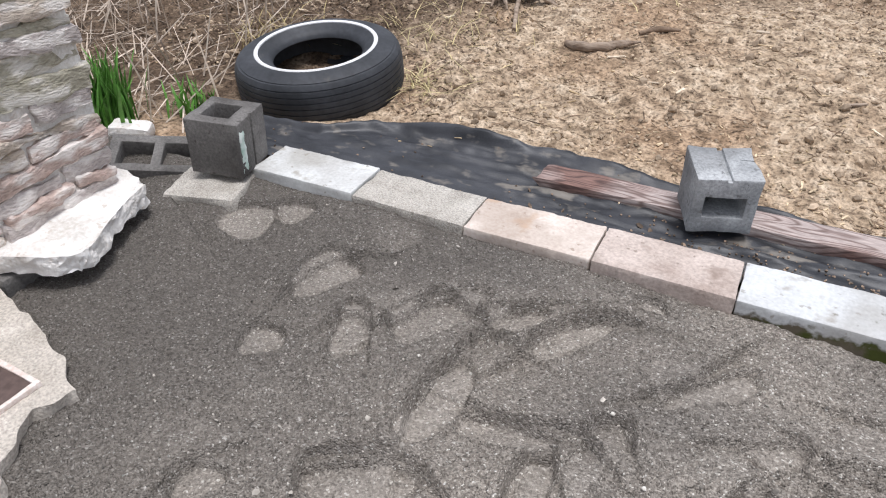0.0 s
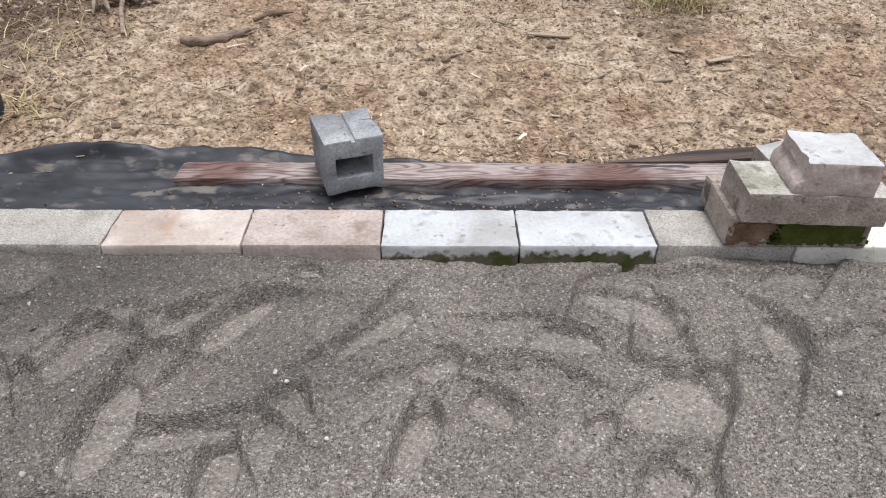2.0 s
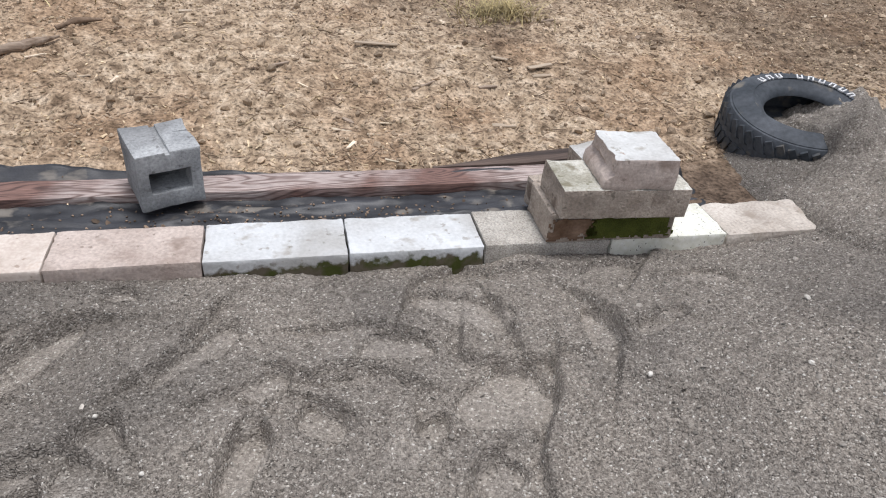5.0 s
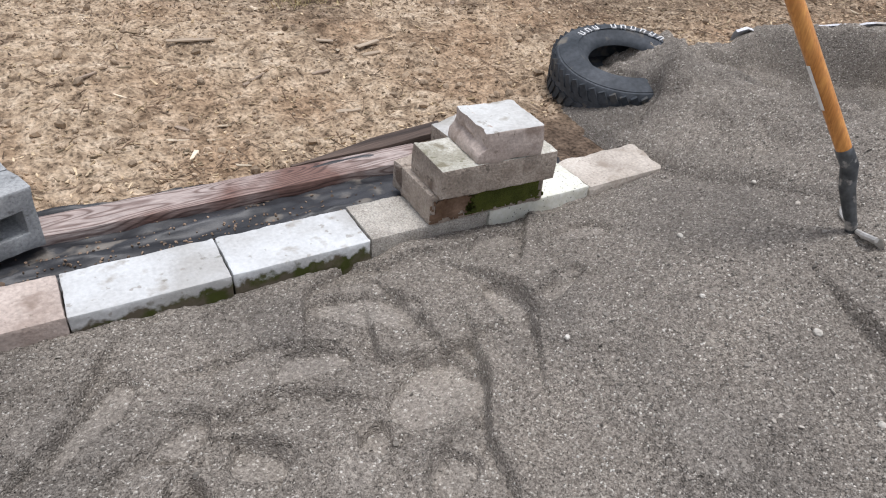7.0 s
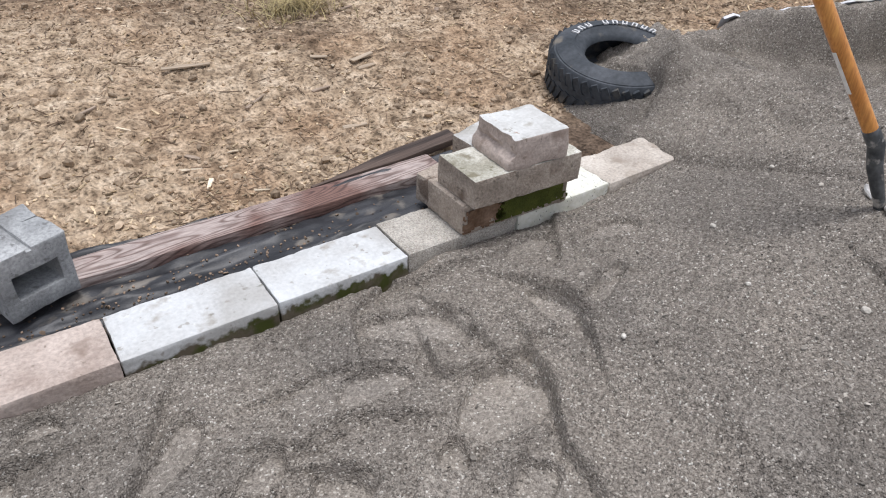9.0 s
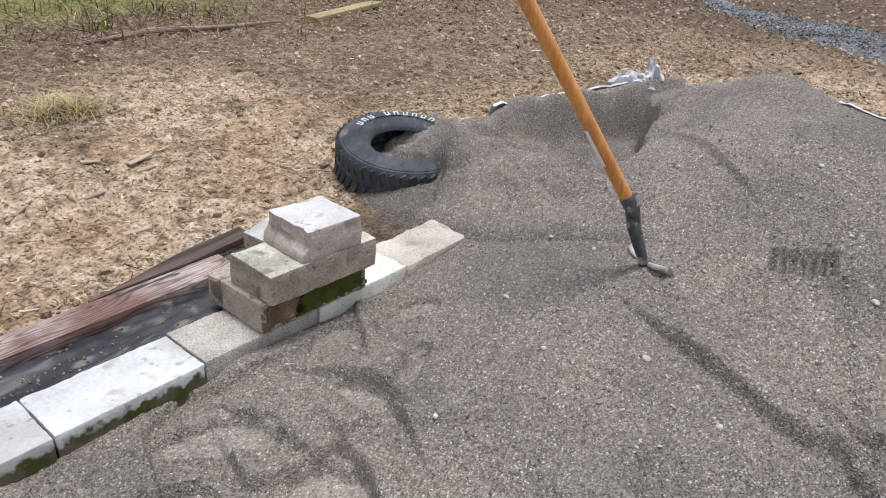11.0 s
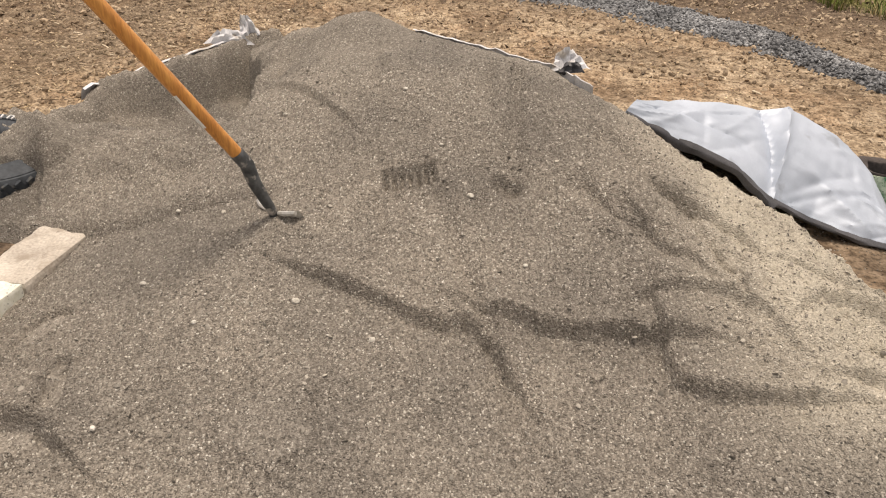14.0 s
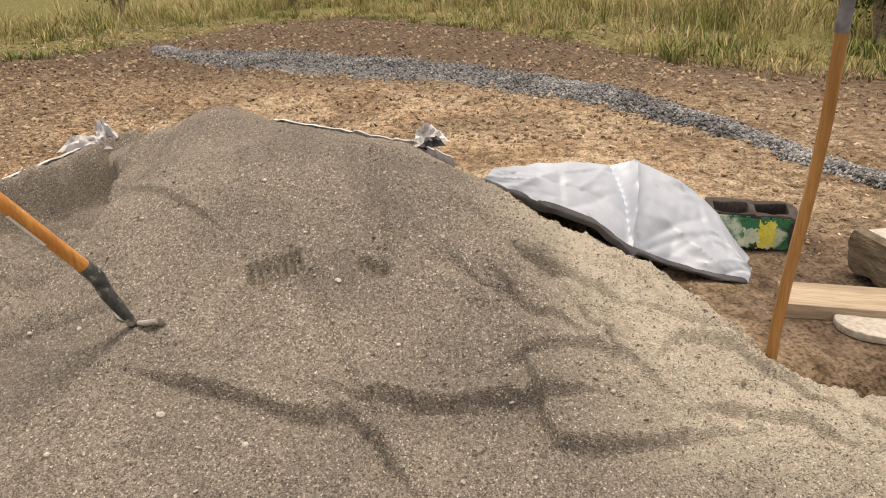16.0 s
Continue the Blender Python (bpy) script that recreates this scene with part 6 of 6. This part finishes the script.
specs = [((x := rng.gauss(-0.8, 0.05), y := rng.gauss(0.13, 0.06), top_of(x, y, False)), rng.uniform(0.18, 0.36), rng.uniform(0.005, 0.009), rng.uniform(0.01, 0.1), rng.uniform(0, 6.28)) for _ in range(130)]
specs += [((x := rng.gauss(-0.62, 0.05), y := rng.gauss(0.38, 0.05), top_of(x, y, False)), rng.uniform(0.08, 0.17), rng.uniform(0.004, 0.008), rng.uniform(0.02, 0.08), rng.uniform(0, 6.28)) for _ in range(36)]
blades("green_shoots", specs, LEAF, "lush green bulb leaves behind the stone pier", "plant")
specs = []
for cx, cy, n, r, h in ((3.05, 2.2, 460, 0.2, 0.1), (0.05, 1.5, 110, 0.35, 0.08), (-0.75, 1.15, 90, 0.22, 0.12), (0.75, 2.35, 60, 0.3, 0.08), (0.12, 0.98, 70, 0.1, 0.05)):
    for _ in range(n):
        x, y = rng.gauss(cx, r * 0.6), rng.gauss(cy, r * 0.5)
        if math.hypot(x + 0.3, y - 0.86) < 0.38:
            continue
        specs.append(((x, y, top_of(x, y, False)), rng.uniform(0.3, 1.0) * h, rng.uniform(0.0015, 0.0032), rng.uniform(0.05, 0.2), rng.uniform(0, 6.28)))
blades("dry_grass_tufts", specs, STRAW, "dry straw grass tufts on the soil", "grass")

specs = []
for k in range(420):
    x, y = rng.uniform(3.2, 8.5), rng.uniform(3.0, 5.2)
    if k % 3 == 0:
        x, y = rng.uniform(3.6, 5.4), rng.uniform(3.5, 4.6)
    p0 = Vector((x, y, top_of(x, y, False) + 0.01))
    a, r = rng.uniform(0, 6.28), rng.uniform(0.08, 0.35)
    specs.append((p0, p0 + Vector((math.cos(a) * r * 0.5, math.sin(a) * r * 0.5, rng.uniform(0.0, 0.1))), p0 + Vector((math.cos(a) * r, math.sin(a) * r, rng.uniform(0, 0.12))), rng.uniform(0.003, 0.008)))
strands("brush_twigs", specs, TWIG, "dark dead brush lying at the soil's edge", "twigs")
branch("branch", [(3.9, 3.75, 0.02), (4.5, 3.85, 0.04), (5.1, 3.8, 0.03), (5.7, 3.72, 0.02)], [0.012, 0.022, 0.018, 0.008], BARK, "long dead branch at the edge of the soil", seed=7)

strew("far_litter", "leaf", 9000, lambda r: (r.uniform(6.2, 16.0), r.uniform(-5.5, 5.5)), lambda r: (r.uniform(0.012, 0.036), r.uniform(0.008, 0.024), r.uniform(0.004, 0.016)), LITTER, "brown dead leaves and mulch over far soil", "leaf litter", 27, tilt=50, sink=0.2)
strew("far_clods", "lump", 3500, lambda r: (r.uniform(6.2, 14.5), r.uniform(-5.0, 4.5)), lambda r: [r.uniform(0.01, 0.035), r.uniform(0.01, 0.03), r.uniform(0.006, 0.02)], CLOD, "ochre clods on the far soil", "soil", 28, tilt=60)

# ---- gravel strip ----
LINE = [Vector(p) for p in ((11.2, 2.1, 0), (10.75, 1.65, 0), (10.45, 0.95, 0), (10.15, 0.22, 0), (9.3, -1.14, 0), (8.45, -2.24, 0), (7.9, -2.69, 0), (7.4, -3.06, 0), (6.55, -3.46, 0), (5.8, -3.71, 0), (5.37, -3.83, 0), (4.9, -4.05, 0))]
HALF = (0.08, 0.25, 0.55, 0.75, 0.62, 0.42, 0.34, 0.28, 0.18, 0.1, 0.07, 0.05)


def on_strip(s, v):
    i = min(int(s), len(LINE) - 2)
    p = LINE[i].lerp(LINE[i + 1], s - i)
    d = (LINE[i + 1] - LINE[i]).normalized()
    w = HALF[i] + (HALF[i + 1] - HALF[i]) * (s - i)
    return p.x - d.y * v * w, p.y + d.x * v * w


verts, faces = [], []
nS, nV = 160, 9
for a in range(nS + 1):
    for b in range(nV):
        v = b / (nV - 1) * 2 - 1
        s = a / nS * (len(LINE) - 1.001)
        edge = 1 + 0.25 * noise.noise(Vector((s * 3, v * 2, 1)))
        x, y = on_strip(s, v * edge)
        verts.append((x, y, top_of(x, y, False) + 0.05 * (1 - v * v) - 0.012 + 0.02 * noise.noise(Vector((x * 4, y * 4, 0)))))
for a in range(nS):
    for b in range(nV - 1):
        k = a * nV + b
        faces.append((k, k + 1, k + nV + 1, k + nV))
strip = tagged(new("gravel_strip", from_lists("gravel_strip", verts, faces, GRAVEL_BED, True)), "low strip of crushed grey gravel across the soil", "gravel", kind="structure")


def on_gravel(r):
    v = r.gauss(0, 0.5)
    return None if abs(v) > 1.25 else on_strip(r.uniform(0.2, 10.9), v)


GROUND_TREE = BVHTree.FromPolygons([v.co.copy() for v in ground.data.vertices] + [v.co.copy() for v in strip.data.vertices], [tuple(p.vertices) for p in ground.data.polygons] + [tuple(i + len(ground.data.vertices) for i in p.vertices) for p in strip.data.polygons])
strew("gravel_stones", "lump", 14000, on_gravel, lambda r: [r.uniform(0.007, 0.018), r.uniform(0.007, 0.017), r.uniform(0.005, 0.012)], GRAVEL, "loose crushed grey stones", "gravel", 16, tilt=60, sink=0.15)

# ---- meadow beyond the soil ----
EDGE_Y, EDGE_X = [-9, -7, -5.5, -4.6, -4.1, -3.2, -1.8, 0.0, 1.6, 2.15, 2.9, 3.9, 5, 7], [6.8, 7.6, 8.1, 8.4, 9.2, 11.1, 13.4, 15.5, 14.0, 12.0, 11.2, 10.4, 8.4, 5.5]
green_specs, straw_specs = [], []
rng = random.Random(33)
for k in range(2300):
    y = rng.uniform(-9, 7)
    x = float(np.interp(y, EDGE_Y, EDGE_X)) - 0.3 + rng.random() ** 1.4 * 8
    patch = noise.noise(Vector((x * 0.6, y * 0.6, 3)))
    inner = x - float(np.interp(y, EDGE_Y, EDGE_X))
    if patch < (0.08 if y > 0.3 else -0.15) and inner < 2.6 and rng.random() < 0.85:
        continue
    tall = (0.1 + 0.085 * min(max(inner, 0), 5) + 0.2 * patch) * rng.uniform(0.55, 1.3) * (0.65 if y > 0.5 else 1.0)
    dry_share = 0.42 + 0.9 * noise.noise(Vector((x * 0.9, y * 0.9, 9))) + 0.05 * inner
    spread = rng.uniform(0.05, 0.16)
    for _ in range(rng.randint(9, 26)):
        turn, r = rng.uniform(0, 6.28), rng.random() * spread
        px, py = x + math.cos(turn) * r, y + math.sin(turn) * r
        h = max(0.05, tall * rng.uniform(0.5, 1.25))
        item = ((px, py, top_of(px, py, False) - 0.01), h, rng.uniform(0.0022, 0.0055), h * rng.uniform(0.15, 1.0), turn + rng.uniform(-0.7, 0.7))
        (straw_specs if rng.random() < dry_share else green_specs).append(item)
# low green growth at the left edge of the soil
for k in range(1500):
    x, y = rng.uniform(3.2, 7.5), rng.uniform(3.9, 6.5)
    if noise.noise(Vector((x, y, 8))) < 0.0:
        continue
    green_specs.append(((x, y, top_of(x, y, False)), rng.uniform(0.03, 0.16), rng.uniform(0.003, 0.007), rng.uniform(0.02, 0.12), rng.uniform(0, 6.28)))
blades("meadow_grass", green_specs, GRASS, "rough green meadow grass beyond the soil", "grass")
blades("straw_grass", straw_specs, STRAW, "tall dry straw grass in the meadow", "grass")


def shrub(x, y, h, spread, n, seed):
    """A leafy shrub: stems from one foot and many small leaves round their ends."""
    rng = random.Random(seed)
    z = top_of(x, y, False)
    ob = thing("shrub", "dark leafy shrub at the meadow edge", "shrub", pose(x, y, z))
    tips = []
    for k in range(9):
        a, r = rng.uniform(0, 6.28), rng.uniform(0.3, 1) * spread
        p = [Vector((0, 0, -0.05)), Vector((math.cos(a) * r * 0.3, math.sin(a) * r * 0.3, h * 0.5)), Vector((math.cos(a) * r, math.sin(a) * r, h * rng.uniform(0.6, 1)))]
        part("stem", rod(p, [0.02, 0.013, 0.005], 6), BARK, ob)
        tips += [p[1].lerp(p[2], f) for f in (0.2, 0.6, 1.0)]
    verts, faces = [], []
    for k in range(n):
        c = rng.choice(tips) + Vector((rng.gauss(0, 0.16), rng.gauss(0, 0.16), rng.gauss(0, 0.13)))
        m = Matrix.Translation(c) @ pose(0, 0, 0, rng.uniform(0, 360), rng.uniform(0, 360), rng.uniform(0, 360))
        s, b = rng.uniform(0.02, 0.045), len(verts)
        verts += [tuple(m @ Vector(v)) for v in ((-s, 0, 0), (0, -s * 0.5, 0.006), (s, 0, 0), (0, s * 0.5, 0.006))]
        faces += [(b, b + 1, b + 2), (b, b + 2, b + 3)]
    leaves = new("foliage", from_lists("foliage", verts, faces, SHRUB_LEAF))
    leaves.parent = ob


SHRUB_LEAF = shade("dark_shrub_leaves", (0.02, 0.035, 0.012), (0.07, 0.095, 0.03), 30, 3, rough=0.6, bump=0.0, island=0.5, space="world")
for k, (x, y, h, sp) in enumerate(((9.6, -6.3, 1.0, 0.6), (10.6, -6.9, 1.3, 0.8), (17.5, 1.5, 1.0, 0.8), (17.0, -2.5, 0.9, 0.7), (16.0, 4.5, 1.0, 0.8))):
    shrub(x, y, h, sp, 1500, 50 + k)
